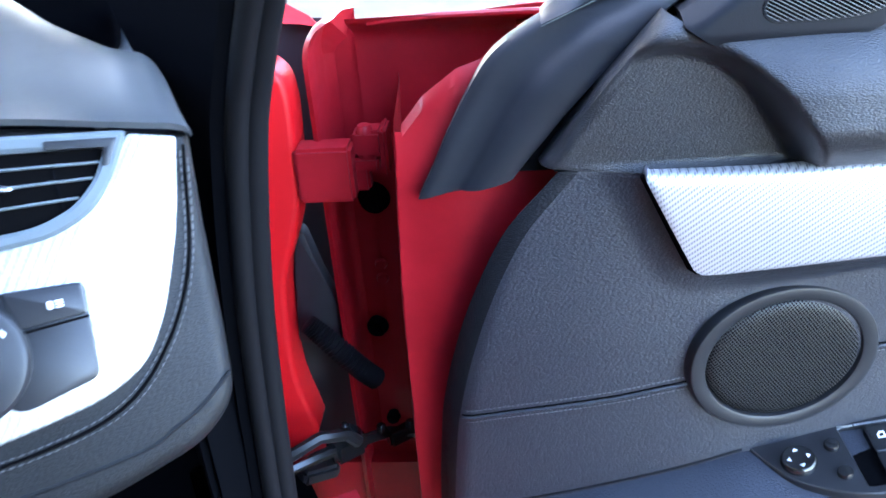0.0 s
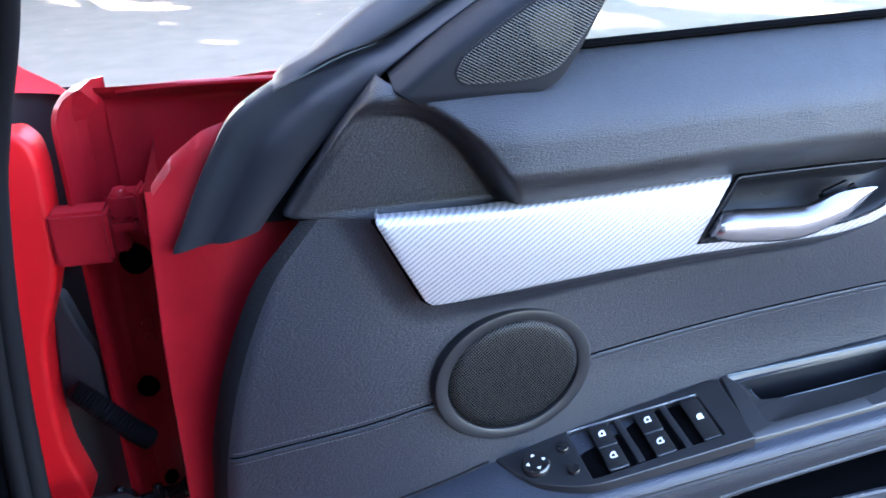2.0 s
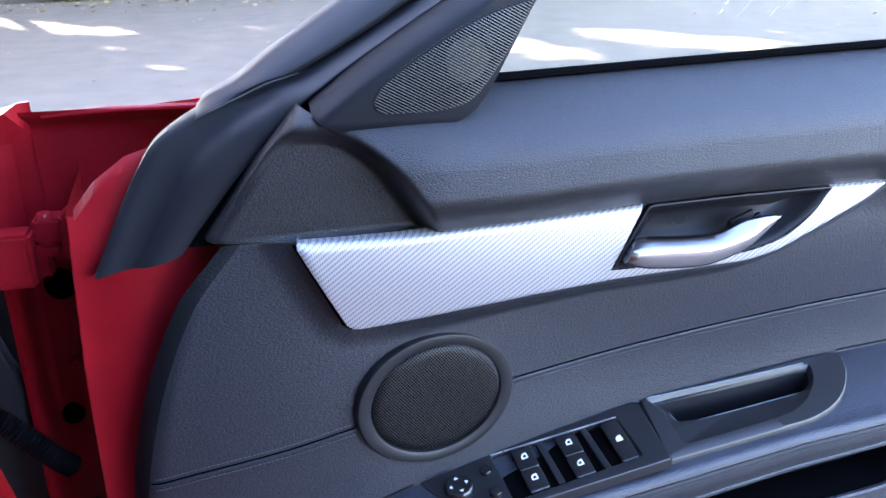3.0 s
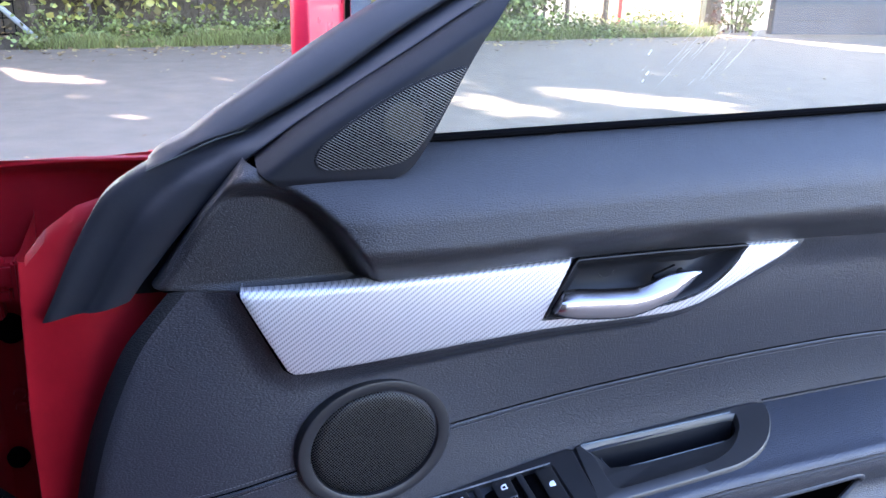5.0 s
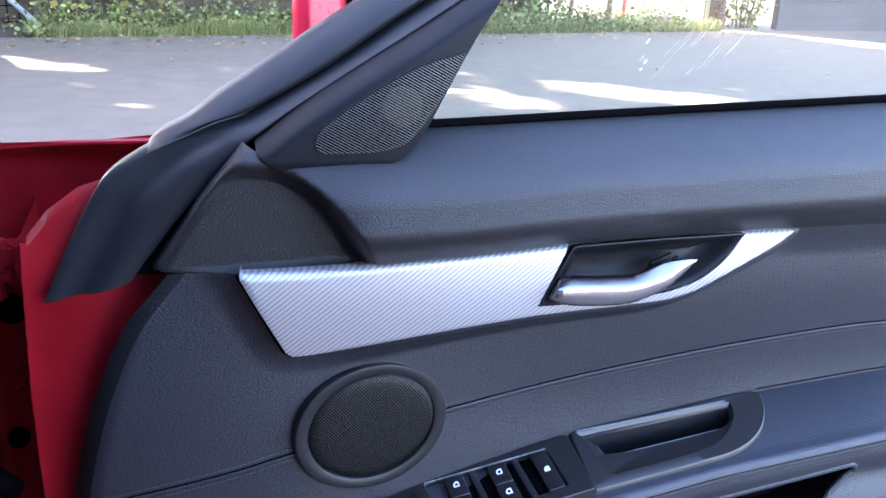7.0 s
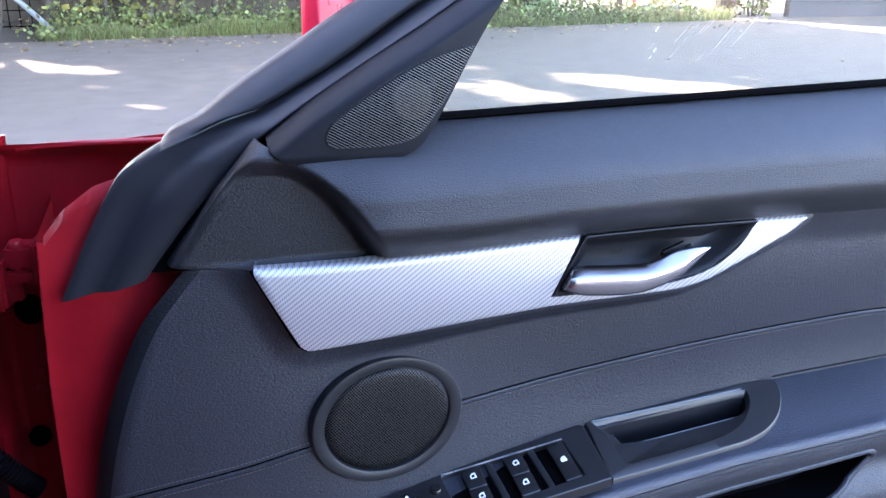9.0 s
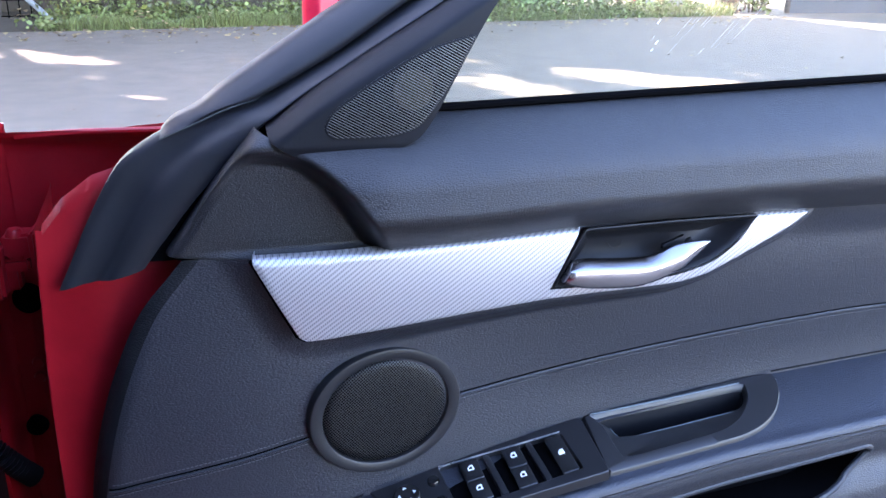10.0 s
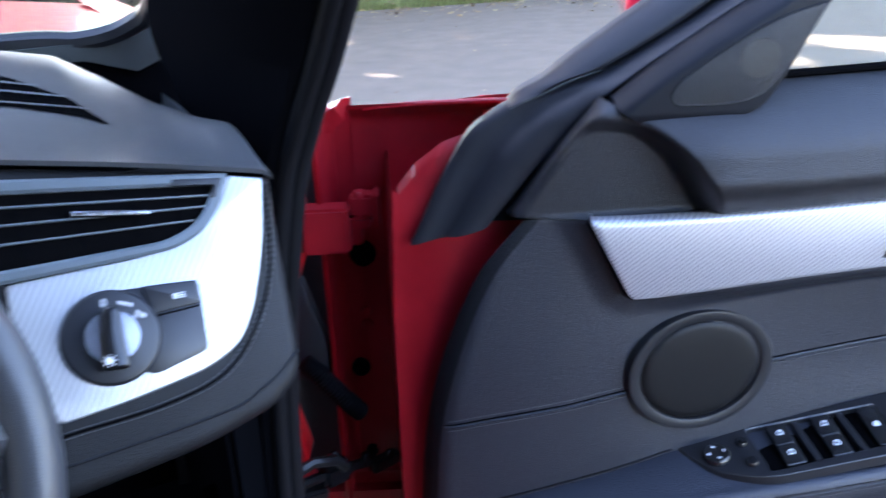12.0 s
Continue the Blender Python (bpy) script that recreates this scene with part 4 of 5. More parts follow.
# rubber weather strips round the front of the window
def strip(left, right, yl, yr, prof_a, prof_b, change, n=10, steps=24, back=0.02):
    """A rubber strip between two lines. Its section goes from prof_a at its foot to prof_b higher up."""
    a, b = spline(left, n), spline(right, n)
    s = np.linspace(0, 1, len(a))
    k = smooth(s, *change)
    rows = []
    for t in np.concatenate([[0], np.linspace(0, 1, steps), [1]]):
        y = np.interp(s, *yl) * (1 - t) + np.interp(s, *yr) * t + np.interp(t, *prof_a) * (1 - k) + np.interp(t, *prof_b) * k
        rows.append((a * (1 - t) + b * t, y))
    X = np.stack([q[:, 0] for q, _ in rows])
    Z = np.stack([q[:, 1] for q, _ in rows])
    Y = np.stack([y for _, y in rows])
    Y[0] += back
    Y[-1] += back
    foot = sheet(np.stack([X[:, 0], X[:, 0] + 0.001]), np.stack([Y[:, 0], Y[:, 0] + 0.006]), np.stack([Z[:, 0], Z[:, 0]]))
    return join(sheet(X, Y, Z), foot)


def curve_of(ts, ys):
    """A smooth section: distances behind the strip's plane at even steps."""
    q = spline(list(zip(ts, ys)), 6)
    return q[:, 0], q[:, 1]


low_l = [(-0.074, 0.628), (-0.06, 0.656), (-0.043, 0.692), (-0.024, 0.727), (-0.005, 0.756), (0.017, 0.774), (0.046, 0.7905), (0.0747, 0.7998), (0.1017, 0.812), (0.1312, 0.8209), (0.1558, 0.8338), (0.2219, 0.8728), (0.2827, 0.9146), (0.345, 0.952), (0.446, 1.004)]
low_r = [(0.012, 0.653), (0.0275, 0.675), (0.039, 0.6902), (0.054, 0.7105), (0.068, 0.7281), (0.0963, 0.760), (0.111, 0.7755), (0.1241, 0.7894), (0.1346, 0.7998), (0.150, 0.8118), (0.179, 0.8331), (0.2329, 0.8688), (0.2868, 0.9019), (0.350, 0.9425), (0.454, 0.999)]
up_l = [(0.038, 0.7885), (0.050, 0.8005), (0.0758, 0.8143), (0.1033, 0.8351), (0.158, 0.8713), (0.2127, 0.9075), (0.275, 0.945), (0.345, 0.977), (0.44, 1.016)]
up_r = [(0.038, 0.785), (0.0752, 0.8015), (0.1018, 0.8135), (0.1309, 0.8223), (0.1878, 0.853), (0.2205, 0.8736), (0.2805, 0.9149), (0.345, 0.953), (0.446, 1.005)]
round_up = curve_of([0, 0.06, 0.2, 0.4, 0.6, 0.8, 0.93, 1.0], [0.007, 0.002, -0.002, -0.005, -0.006, -0.005, 0.0, 0.006])
flap = curve_of([0, 0.05, 0.12, 0.30, 0.46, 0.56, 0.66, 0.80, 0.93, 1.0], [0.002, 0.0, 0.0, 0.0035, 0.0035, -0.002, -0.0045, -0.003, 0.001, 0.006])
rail = curve_of([0, 0.08, 0.25, 0.5, 0.75, 0.92, 1.0], [0.004, 0.001, -0.002, -0.004, -0.005, -0.003, 0.004])
part("weather_strip", strip(up_l, up_r, ([0, 0.4, 1], [0.792, 0.784, 0.778]), ([0, 0.4, 1], [0.774, 0.764, 0.758]), curve_of([0, 0.5, 1.0], [0.004, 0.0, 0.002]), round_up, (0.05, 0.35)), RUBBER, door, "black rubber weather strip")
part("weather_strip", strip(low_l, low_r, ([0, 0.2, 0.45, 0.6, 1], [0.794, 0.794, 0.786, 0.776, 0.768]), ([0, 0.4, 1], [0.770, 0.750, 0.738]), flap, rail, (0.35, 0.62)), RUBBER, door, "broad black rubber weather strip with a soft fold")
# added black plate closes the slit and stands for the shade in the groove
part("strip_backing", prism([(0.0, 0.66), (0.10, 0.785), (0.145, 0.812), (0.30, 0.915), (0.36, 0.94), (0.28, 0.80), (0.14, 0.70), (0.06, 0.66)], lambda a, b, c: (a, 0.776 + c, b), 0.006, 0.001), SHADE_BLACK, door)
# pale tube draws the highlight along the strip's crease
part("strip_edge_glint", tube([(a, 0.7695 - 0.008 * k / 40, b) for k, (a, b) in enumerate(spline(up_r[:4], 10))], 0.0005, 5), FRITGREY, door, "thin pale line for the glint on the weather strip's edge")

# window glass
gx = np.linspace(0.27, 1.18, 12)
gz = np.linspace(0.0, 1.0, 8)
GX, GV = np.meshgrid(gx, gz)
GZ = 0.79 + (1.16 - 0.79) * GV * np.minimum(1, (GX - 0.24) / 0.25)
GY = 0.748 - 0.015 * GV
pane_bm = join(sheet(GX, GY, GZ), sheet(GX, GY + 0.004, GZ))
pane = part("window_pane", pane_bm, GLASS, door, "clear side window with dried streaks")
pane.visible_shadow = False
bx = np.linspace(0.298, 1.18, 60)
bz = np.interp(bx, [0.2, 0.32, 0.452, 0.842, 1.2], [0.812, 0.8145, 0.820, 0.835, 0.842])
part("belt_seal", tube(np.stack([bx, np.full(60, 0.743), bz + 0.0005], 1), 0.0042, 8), SHADE_BLACK, door, "black rubber window seal")
rng = np.random.RandomState(4)
smears = []
for i in range(16):
    x0, z0 = 0.555 + rng.uniform(-0.035, 0.07), 0.875 + rng.uniform(-0.02, 0.035)
    l = rng.uniform(0.004, 0.028)
    w = rng.uniform(0.00005, 0.00013)
    smears.append(tube([(x0, 0.7405, z0), (x0 + l * 0.5, 0.7402, z0 + l * 0.55), (x0 + l, 0.7400, z0 + l * 1.15)], [w * 0.4, w, w * 0.4], 4))
for x0, z0, l in ((0.527, 0.893, 0.005), (0.527, 0.873, 0.004), (0.523, 0.866, 0.003)):
    smears.append(tube([(x0, 0.7405, z0), (x0 + l * 0.6, 0.7400, z0 + l)], [0.0010, 0.0006], 5))
part("smear", join(*smears), SMEAR, door, kind="stuff")


skin_z = run([0.0, 0.3, 1.2], [0.742, 0.748, 0.765])
sx = np.linspace(0.02, 1.2, 40)
part("outer_skin", sheet(np.stack([sx] * 3), np.stack([np.full(40, 1.06), np.full(40, 1.0), np.full(40, 0.80)]), np.stack([np.full(40, 0.74), skin_z(sx), skin_z(sx) - 0.02])), RED, door)
for p, r in (((-0.149, 0.981, 0.545), 0.018), ((-0.166, 0.996, 0.359), 0.013), ((-0.16, 1.0, 0.21), 0.009)):
    part("grommet", lathe([(0.0, 0.004), (r * 0.5, 0.0045), (r * 0.8, 0.007), (r, 0.003), (r * 1.05, -0.006)], Matrix.Translation(p) @ pose(0, 0, 0, 90, 0, -15), 20), SHADE_BLACK, door, "black rubber plug")
part("hinge_leaf", join(block((-0.150, 0.955, 0.605), (0.040, 0.04, 0.016), 0.003), block((-0.140, 0.950, 0.628), (0.032, 0.03, 0.030), 0.004), block((-0.122, 0.945, 0.622), (0.008, 0.04, 0.052), 0.003)), RED_SHADED, door, "red painted hinge leaf on the door")
part("hinge_pin", lathe([(0.0, -0.03), (0.009, -0.03), (0.009, 0.002), (0.007, 0.006), (0.0, 0.0065)], Matrix.Translation((-0.143, 0.944, 0.642)), 16), RED_SHADED, door)
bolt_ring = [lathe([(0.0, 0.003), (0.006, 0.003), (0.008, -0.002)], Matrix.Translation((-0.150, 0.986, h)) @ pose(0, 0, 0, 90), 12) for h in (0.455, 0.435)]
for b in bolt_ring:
    part("bolt", b, RED_SHADED, door)

# door mirror outside the glass


def upright(plan, z0, z1, r):
    """A plan drawn up between two heights with rounded rims."""
    rings = [(r, z0), (r * 0.3, z0 + r * 0.3), (0, z0 + r), (0, z1 - r), (r * 0.3, z1 - r * 0.3), (r, z1)]
    verts = [(a, b, h) for d, h in rings for a, b in inset(plan, d)]
    k = len(plan)
    faces = [(j * k + i, j * k + (i + 1) % k, (j + 1) * k + (i + 1) % k, (j + 1) * k + i) for j in range(len(rings) - 1) for i in range(k)]
    faces += [tuple(range(k)), tuple(range(5 * k, 6 * k))]
    bm = pack(verts, faces)
    bmesh.ops.recalc_face_normals(bm, faces=bm.faces)
    return bm


HOUSING = rounded([(0.222, 1.16), (0.204, 1.02), (0.1893, 0.930), (0.2085, 0.918), (0.2660, 1.045), (0.300, 1.16)], [0.02, 0.03, 0.010, 0.006, 0.01, 0.02], 5)
housing = part("mirror_housing", upright(HOUSING, 0.846, 1.02, 0.006), RED_SHEEN, door, "glossy red door mirror housing outside the window")
slant = Matrix.Translation((0.2700, 1.045, 0.935)) @ pose(0, 0, 0, 0, 0, math.degrees(math.atan2(0.127, 0.0575)))
for name, size, lift, mt, lab in (("mirror_rim", (0.110, 0.006, 0.146), 0.000, SHADE_BLACK, "black rim of the mirror glass"), ("mirror_glass", (0.106, 0.004, 0.142), 0.002, MIRROR, "blue-tinted mirror glass")):
    bm = block((0.056, -lift, 0), size, 0.0018)
    bm.transform(slant)
    part(name, bm, mt, housing, lab)
part("mirror_foot", block((0.27, 0.88, 0.845), (0.07, 0.16, 0.03), 0.01), PLASTIC, door)

# ---- the car body ----
def local(x, y, z):
    a = radians(TURN)
    return (x * math.cos(a) + y * math.sin(a), -x * math.sin(a) + y * math.cos(a), z)


SEAL = spline([(0.134, 0.745, 0.10), (0.138, 0.738, 0.30), (0.1455, 0.730, 0.49), (0.152, 0.707, 0.62), (0.163, 0.680, 0.74), (0.173, 0.648, 0.81), (0.182, 0.600, 0.88), (0.182, 0.50, 1.00), (0.176, 0.33, 1.20), (0.165, 0.16, 1.36)], 8)


def seal_strip():
    """A fat hollow rubber strip with a groove along it."""
    a = tube(SEAL, 0.0105, 12)
    b = tube(SEAL + np.array((-0.014, -0.004, 0.0)), 0.009, 10)
    return join(a, b)


part("door_seal", seal_strip(), SEALBLACK, car, "black rubber door opening seal")


def pillar_trim():
    """Inner lining from the seal to the windscreen."""
    rows = []
    for x, y, z in SEAL:
        hi = smooth(z, 0.70, 0.90)
        w = 0.045 + 0.05 * hi
        fwd = 0.03 + 0.22 * hi * (1 - 0.3 * smooth(z, 1.0, 1.3))
        pts = [(x - 0.012, y + 0.012), (x - 0.020, y - 0.004), (x - 0.032, y + 0.002), (x - w * 0.75, y + 0.02 + fwd * 0.25), (x - w * 1.05, y + 0.03 + fwd * 0.7), (x - w * 1.0, y + 0.04 + fwd), (x + 0.01, y + 0.05 + fwd)]
        rows.append([(p, q, z) for p, q in pts])
    R = np.array(rows)
    return sheet(R[:, :, 0], R[:, :, 1], R[:, :, 2])


part("pillar_trim", pillar_trim(), PILLAR, car, "black windscreen pillar lining")
FLANGE = spline([(-0.250, 0.235), (-0.236, 0.248), (-0.238, 0.268), (-0.250, 0.33), (-0.250, 0.40), (-0.243, 0.47), (-0.226, 0.52), (-0.212, 0.57), (-0.206, 0.65), (-0.206, 0.69), (-0.214, 0.712), (-0.235, 0.720), (-0.30, 0.70), (-0.30, 0.24)], 4, True)
part("hinge_pillar", prism(FLANGE, lambda a, b, c: local(a - 0.008, 0.925 + c * 0.9, b), 0.05, 0.008, 3), RED_LIT, car, "red painted hinge pillar flange")
part("hinge_leaf", join(block((0, 0, 0), (0.062, 0.035, 0.062), 0.004, None), block((0.030, 0.012, -0.012), (0.03, 0.02, 0.03), 0.003)), RED_SHADED, car).matrix_local = Matrix.Translation(local(-0.187, 0.935, 0.601)) @ pose(0, 0, 0, 0, 0, -TURN)


def wing():
    """Front wing beside the open door, running forward, with a rounded shoulder."""
    ends = [((-0.186, 1.035), 0.735), ((-0.20, 1.05), 0.745), ((-0.235, 1.075), 0.757), ((-0.33, 1.20), 0.775), ((-0.55, 1.62), 0.80), ((-0.90, 2.3), 0.79)]
    prof = [(0.0, -0.60), (0.012, -0.25), (0.008, -0.06), (0.0, -0.018), (-0.010, -0.004), (-0.03, 0.0), (-0.12, 0.008)]
    X, Y, Z = (np.zeros((len(ends), len(prof))) for _ in range(3))
    for i, ((x, y), z) in enumerate(ends):
        for j, (d, h) in enumerate(prof):
            h = max(h, -0.026 + 0.004 * j) if i < 3 else h
            X[i, j], Y[i, j], Z[i, j] = local(x + d, y, z + h)
    return sheet(X, Y, Z)


part("front_wing", wing(), RED, car, "red front wing")
liner = np.array([local(*p) for p in ((-0.46, 0.99, 0.752), (-0.30, 1.03, 0.745), (-0.20, 1.062, 0.735), (-0.12, 1.09, 0.690))])
part("wing_liner", sheet(np.stack([liner[:, 0]] * 2), np.stack([liner[:, 1]] * 2), np.stack([np.full(4, 0.10), liner[:, 2]])), SOFT, car, "dark grey plastic wing liner")
bon = np.array([[local(-0.32, 1.18, 0.77), local(-0.62, 1.10, 0.80), local(-1.3, 0.9, 0.83), local(-2.2, 0.6, 0.80)], [local(-0.56, 1.62, 0.80), local(-0.86, 1.55, 0.83), local(-1.6, 1.4, 0.86), local(-2.4, 1.2, 0.82)], [local(-0.95, 2.4, 0.76), local(-1.2, 2.3, 0.79), local(-1.9, 2.1, 0.80), local(-2.8, 1.9, 0.76)]])
part("bonnet", sheet(bon[:, :, 0], bon[:, :, 1], bon[:, :, 2]), RED, car, "red bonnet")
part("sill", block((0.19, 0.05, 0.20), (0.10, 1.5, 0.16), 0.02), RED_SHADED, car, "red door sill")
part("floor_pan", block((-0.65, 0.0, 0.15), (1.7, 2.6, 0.04), 0.01), PILLAR, car, "black carpeted car floor")
part("footwell_trim", join(block((0.108, 0.95, 0.40), (0.07, 0.42, 0.50), 0.008), block((0.075, 0.862, 0.285), (0.035, 0.006, 0.06), 0.003)), PILLAR, car, "black footwell side trim")
part("bulkhead", block((-0.6, 1.12, 0.45), (1.5, 0.03, 0.62), 0.01), PILLAR, car)
# two walls out of view, added to block light from behind and the left
part("rear_wall", block((-0.6, -0.52, 0.60), (1.7, 0.06, 0.95), 0.02), SOFT, car, "unseen black rear wall, added to cut light from behind")
part("far_side", block((-1.42, 0.0, 0.50), (0.06, 1.9, 0.75), 0.02), SOFT, car, "unseen black side wall, added to cut light from the left")
part("sill_end", block(local(-0.185, 0.985, 0.115), (0.20, 0.06, 0.15), 0.02, (0, 0, -TURN)), RED_SHADED, car)
# check strap and cable boot in the gap
strap = part("check_strap", join(tube([local(-0.27, 0.86, 0.245), local(-0.21, 0.905, 0.243), local(-0.16, 0.945, 0.230), local(-0.125, 0.95, 0.226)], 0.008, 8), block(local(-0.138, 0.95, 0.226), (0.05, 0.018, 0.022), 0.004, (0, 0, 10))), GLOSS, car, "black steel door check strap")
part("roller_box", block(local(-0.207, 0.912, 0.240), (0.046, 0.034, 0.036), 0.007, (0, 0, 10)), GLOSS, strap)
part("bracket", join(tube([local(-0.265, 0.86, 0.266), local(-0.228, 0.875, 0.282), local(-0.200, 0.895, 0.270), local(-0.190, 0.905, 0.250)], 0.008, 8), block(local(-0.240, 0.885, 0.222), (0.05, 0.03, 0.02), 0.005, (0, 14, 10))), PLASTIC, strap)
for a, h in ((-0.207, 0.262), (-0.165, 0.246), (-0.130, 0.240)):
    part("bolt", lathe([(0.0, 0.006), (0.004, 0.006), (0.0062, 0.004), (0.0066, -0.004)], Matrix.Translation(local(a, 0.918 + (a + 0.207) * 0.4, h)), 10), GLOSS, strap)
boot = spline([local(-0.236, 0.930, 0.410), local(-0.222, 0.930, 0.394), local(-0.201, 0.932, 0.367), local(-0.182, 0.936, 0.340), local(-0.165, 0.948, 0.312)], 12)
part("cable_boot", tube(boot, [0.0085 + 0.004 * (i % 2) + 0.002 * min(1, i / 20) for i in range(len(boot))], 12), SEALBLACK, car, "ribbed black rubber cable boot")
part("cable_cover", prism(rounded([(-0.245, 0.52), (-0.232, 0.515), (-0.218, 0.46), (-0.202, 0.415), (-0.205, 0.36), (-0.26, 0.36)], 0.006, 3), lambda a, b, c: local(a, 0.962 + c, b), 0.02, 0.004), RUBBER, car)

# unseen raised roof over the seats, added to keep sky light off the cabin
ry, rvv = np.linspace(0.46, -0.75, 16), np.linspace(-1.42, 0.10, 18)
RYY, RXX = np.meshgrid(ry, rvv, indexing="ij")
RZZ = 1.335 - 0.10 * np.abs((RXX + 0.66) / 0.76) ** 4 + 0.02 * np.sin((RYY + 0.6) * 2.4) - 0.5 * np.maximum(0, -0.45 - RYY)
part("shade_roof", join(sheet(RXX, RYY, RZZ), sheet(RXX, RYY, RZZ + 0.03)), PILLAR, car, "unseen black roof, added to shade the cabin")

# windscreen frame and glass
part("windscreen_frame", tube(spline([(-1.0, 1.02, 0.855), (-0.4, 1.03, 0.858), (-0.05, 1.0, 0.862), (0.03, 0.99, 0.858), (0.085, 0.97, 0.872), (0.108, 0.93, 0.905), (0.112, 0.80, 1.02), (0.105, 0.60, 1.18), (0.10, 0.42, 1.32)], 8), 0.012, 8), PLASTIC, car, "black windscreen frame")
part("screen_corner_trim", prism([(-0.4, 0.842), (0.03, 0.836), (0.085, 0.818), (0.122, 0.832), (0.120, 0.908), (0.104, 0.888), (0.082, 0.868), (0.03, 0.856), (-0.4, 0.856)], lambda a, b, c: (a, 0.981 + 0.3 * c, b), 0.012, 0.001), FRITGREY, car, "grey inner lining under the windscreen corner")
part("screen_base", prism([(-0.4, 0.70), (0.17, 0.70), (0.17, 0.93), (0.124, 0.915), (0.104, 0.886), (0.082, 0.866), (0.03, 0.854), (-0.4, 0.854)], lambda a, b, c: (a, 0.990 + 0.3 * c, b), 0.012, 0.001), PILLAR, car)
ws = sheet(np.array([[-1.0, -0.4, 0.09], [-1.0, -0.4, 0.10]]), np.array([[1.02, 1.03, 0.97], [0.40, 0.42, 0.42]]), np.array([[0.86, 0.86, 0.87], [1.32, 1.33, 1.32]]))
screen = part("windscreen", ws, GLASS, car)
screen.visible_shadow = False

# ---- dashboard ----

def face(a, b, c):
    """Places on the sloping front of the dashboard: across, up and inwards."""
    return (a + 0.0, 0.5387 + 0.52 * (b - 0.725) + c * 0.887, b - c * 0.461)


DASH = rounded([(0.107, 0.790), (0.102, 0.743), (0.098, 0.690), (0.094, 0.650), (0.070, 0.632), (0.01, 0.619), (-0.09, 0.612), (-0.60, 0.600), (-0.60, 0.86), (-0.09, 0.828), (0.03, 0.806)], [0.003, 0.01, 0.02, 0.016, 0.03, 0.02, 0.03, 0, 0, 0.02, 0.02], 4)
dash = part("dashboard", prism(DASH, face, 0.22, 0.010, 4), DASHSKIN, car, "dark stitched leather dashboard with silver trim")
SEAM_D = spline([(-0.30, 0.640), (-0.15, 0.649), (-0.078, 0.6515), (-0.015, 0.653), (0.033, 0.662), (0.065, 0.687), (0.088, 0.725), (0.102, 0.783)], 10)
part("seam", tube([face(a, b, -0.0004) for a, b in SEAM_D], 0.001, 6), SHADE_BLACK, dash)
part("stitching", stitches([face(a, b, -0.0008) for a, b in SEAM_D], (0.55, -0.3, -0.75), 0.0028), DARKTHREAD, dash, kind="stuff")
LOWSEAM = spline([(-0.30, 0.628), (0.0, 0.636), (0.06, 0.646), (0.094, 0.664)], 8)
part("seam", tube([face(a, b, 0.0004) for a, b in LOWSEAM], 0.0014, 6), DASHSKIN, dash)
DTRIM = rounded([(0.074, 0.794), (0.099, 0.788), (0.087, 0.744), (0.068, 0.702), (0.052, 0.680), (0.026, 0.669), (-0.028, 0.662), (-0.083, 0.659), (-0.10, 0.70), (-0.096, 0.751), (-0.003, 0.751), (0.022, 0.754), (0.050, 0.768), (0.067, 0.787)], [0.002, 0.002, 0.02, 0.02, 0.015, 0.02, 0.03, 0.004, 0.03, 0.004, 0.02, 0.02, 0.01, 0.002], 4)
part("trim_panel", prism(DTRIM, lambda a, b, c: face(a, b, c - 0.0035), 0.008, 0.0016, 3), TWILL_DASH_LIT, dash, "silver twill dashboard trim")
VENT_O = rounded([(-0.30, 0.845), (0.074, 0.7955), (0.063, 0.777), (0.047, 0.760), (0.022, 0.751), (-0.10, 0.7515), (-0.30, 0.76)], [0.002, 0.004, 0.02, 0.02, 0.02, 0.03, 0.002], 5)
VENT_I = rounded([(-0.29, 0.832), (0.060, 0.7895), (0.051, 0.775), (0.037, 0.764), (0.016, 0.758), (-0.10, 0.7600), (-0.29, 0.768)], [0.002, 0.003, 0.015, 0.015, 0.02, 0.03, 0.002], 5)
vent = part("air_vent", frame_plate(VENT_O, VENT_I, lambda a, b, c: face(a, b, c - 0.006), 0.02, 0.002), VENTGREY, dash, "grey air vent frame")
part("vent_notch", prism(rounded([(0.030, 0.7975), (0.068, 0.7925), (0.060, 0.7800), (0.056, 0.7800), (0.060, 0.7890), (0.030, 0.7930)], 0.0012, 2), lambda a, b, c: face(a, b, c - 0.0068), 0.002, 0.0004), PLASTIC, dash)
# flat black sheet in place of the vent's shaded inside
part("vent_shade", prism(VENT_I, lambda a, b, c: face(a, b, c + 0.0002 - 0.0006), 0.002, 0.0002), SHADE_BLACK, dash)
for k, (z0, z1) in enumerate(((0.7835, 0.823), (0.7765, 0.806), (0.7685, 0.789))):
    x1 = (0.055, 0.050, 0.040)[k]
    part("slat", prism(rounded([(-0.29, z1), (x1, z0 - 0.0), (x1, z0 - 0.0012), (-0.29, z1 - 0.0016)], 0.0004, 2), lambda a, b, c: face(a, b, c - 0.0040), 0.004, 0.0004), VENTGREY, dash)
for x in (-0.12, -0.08, -0.04, -0.002, 0.03):
    part("vane", prism([(x, 0.7635), (x + 0.0015, 0.7635), (x + 0.0015, 0.79 - 0.10 * x), (x, 0.79 - 0.10 * x)], lambda a, b, c: face(a, b, c - 0.0016), 0.0014, 0.0002), PILLAR, dash)
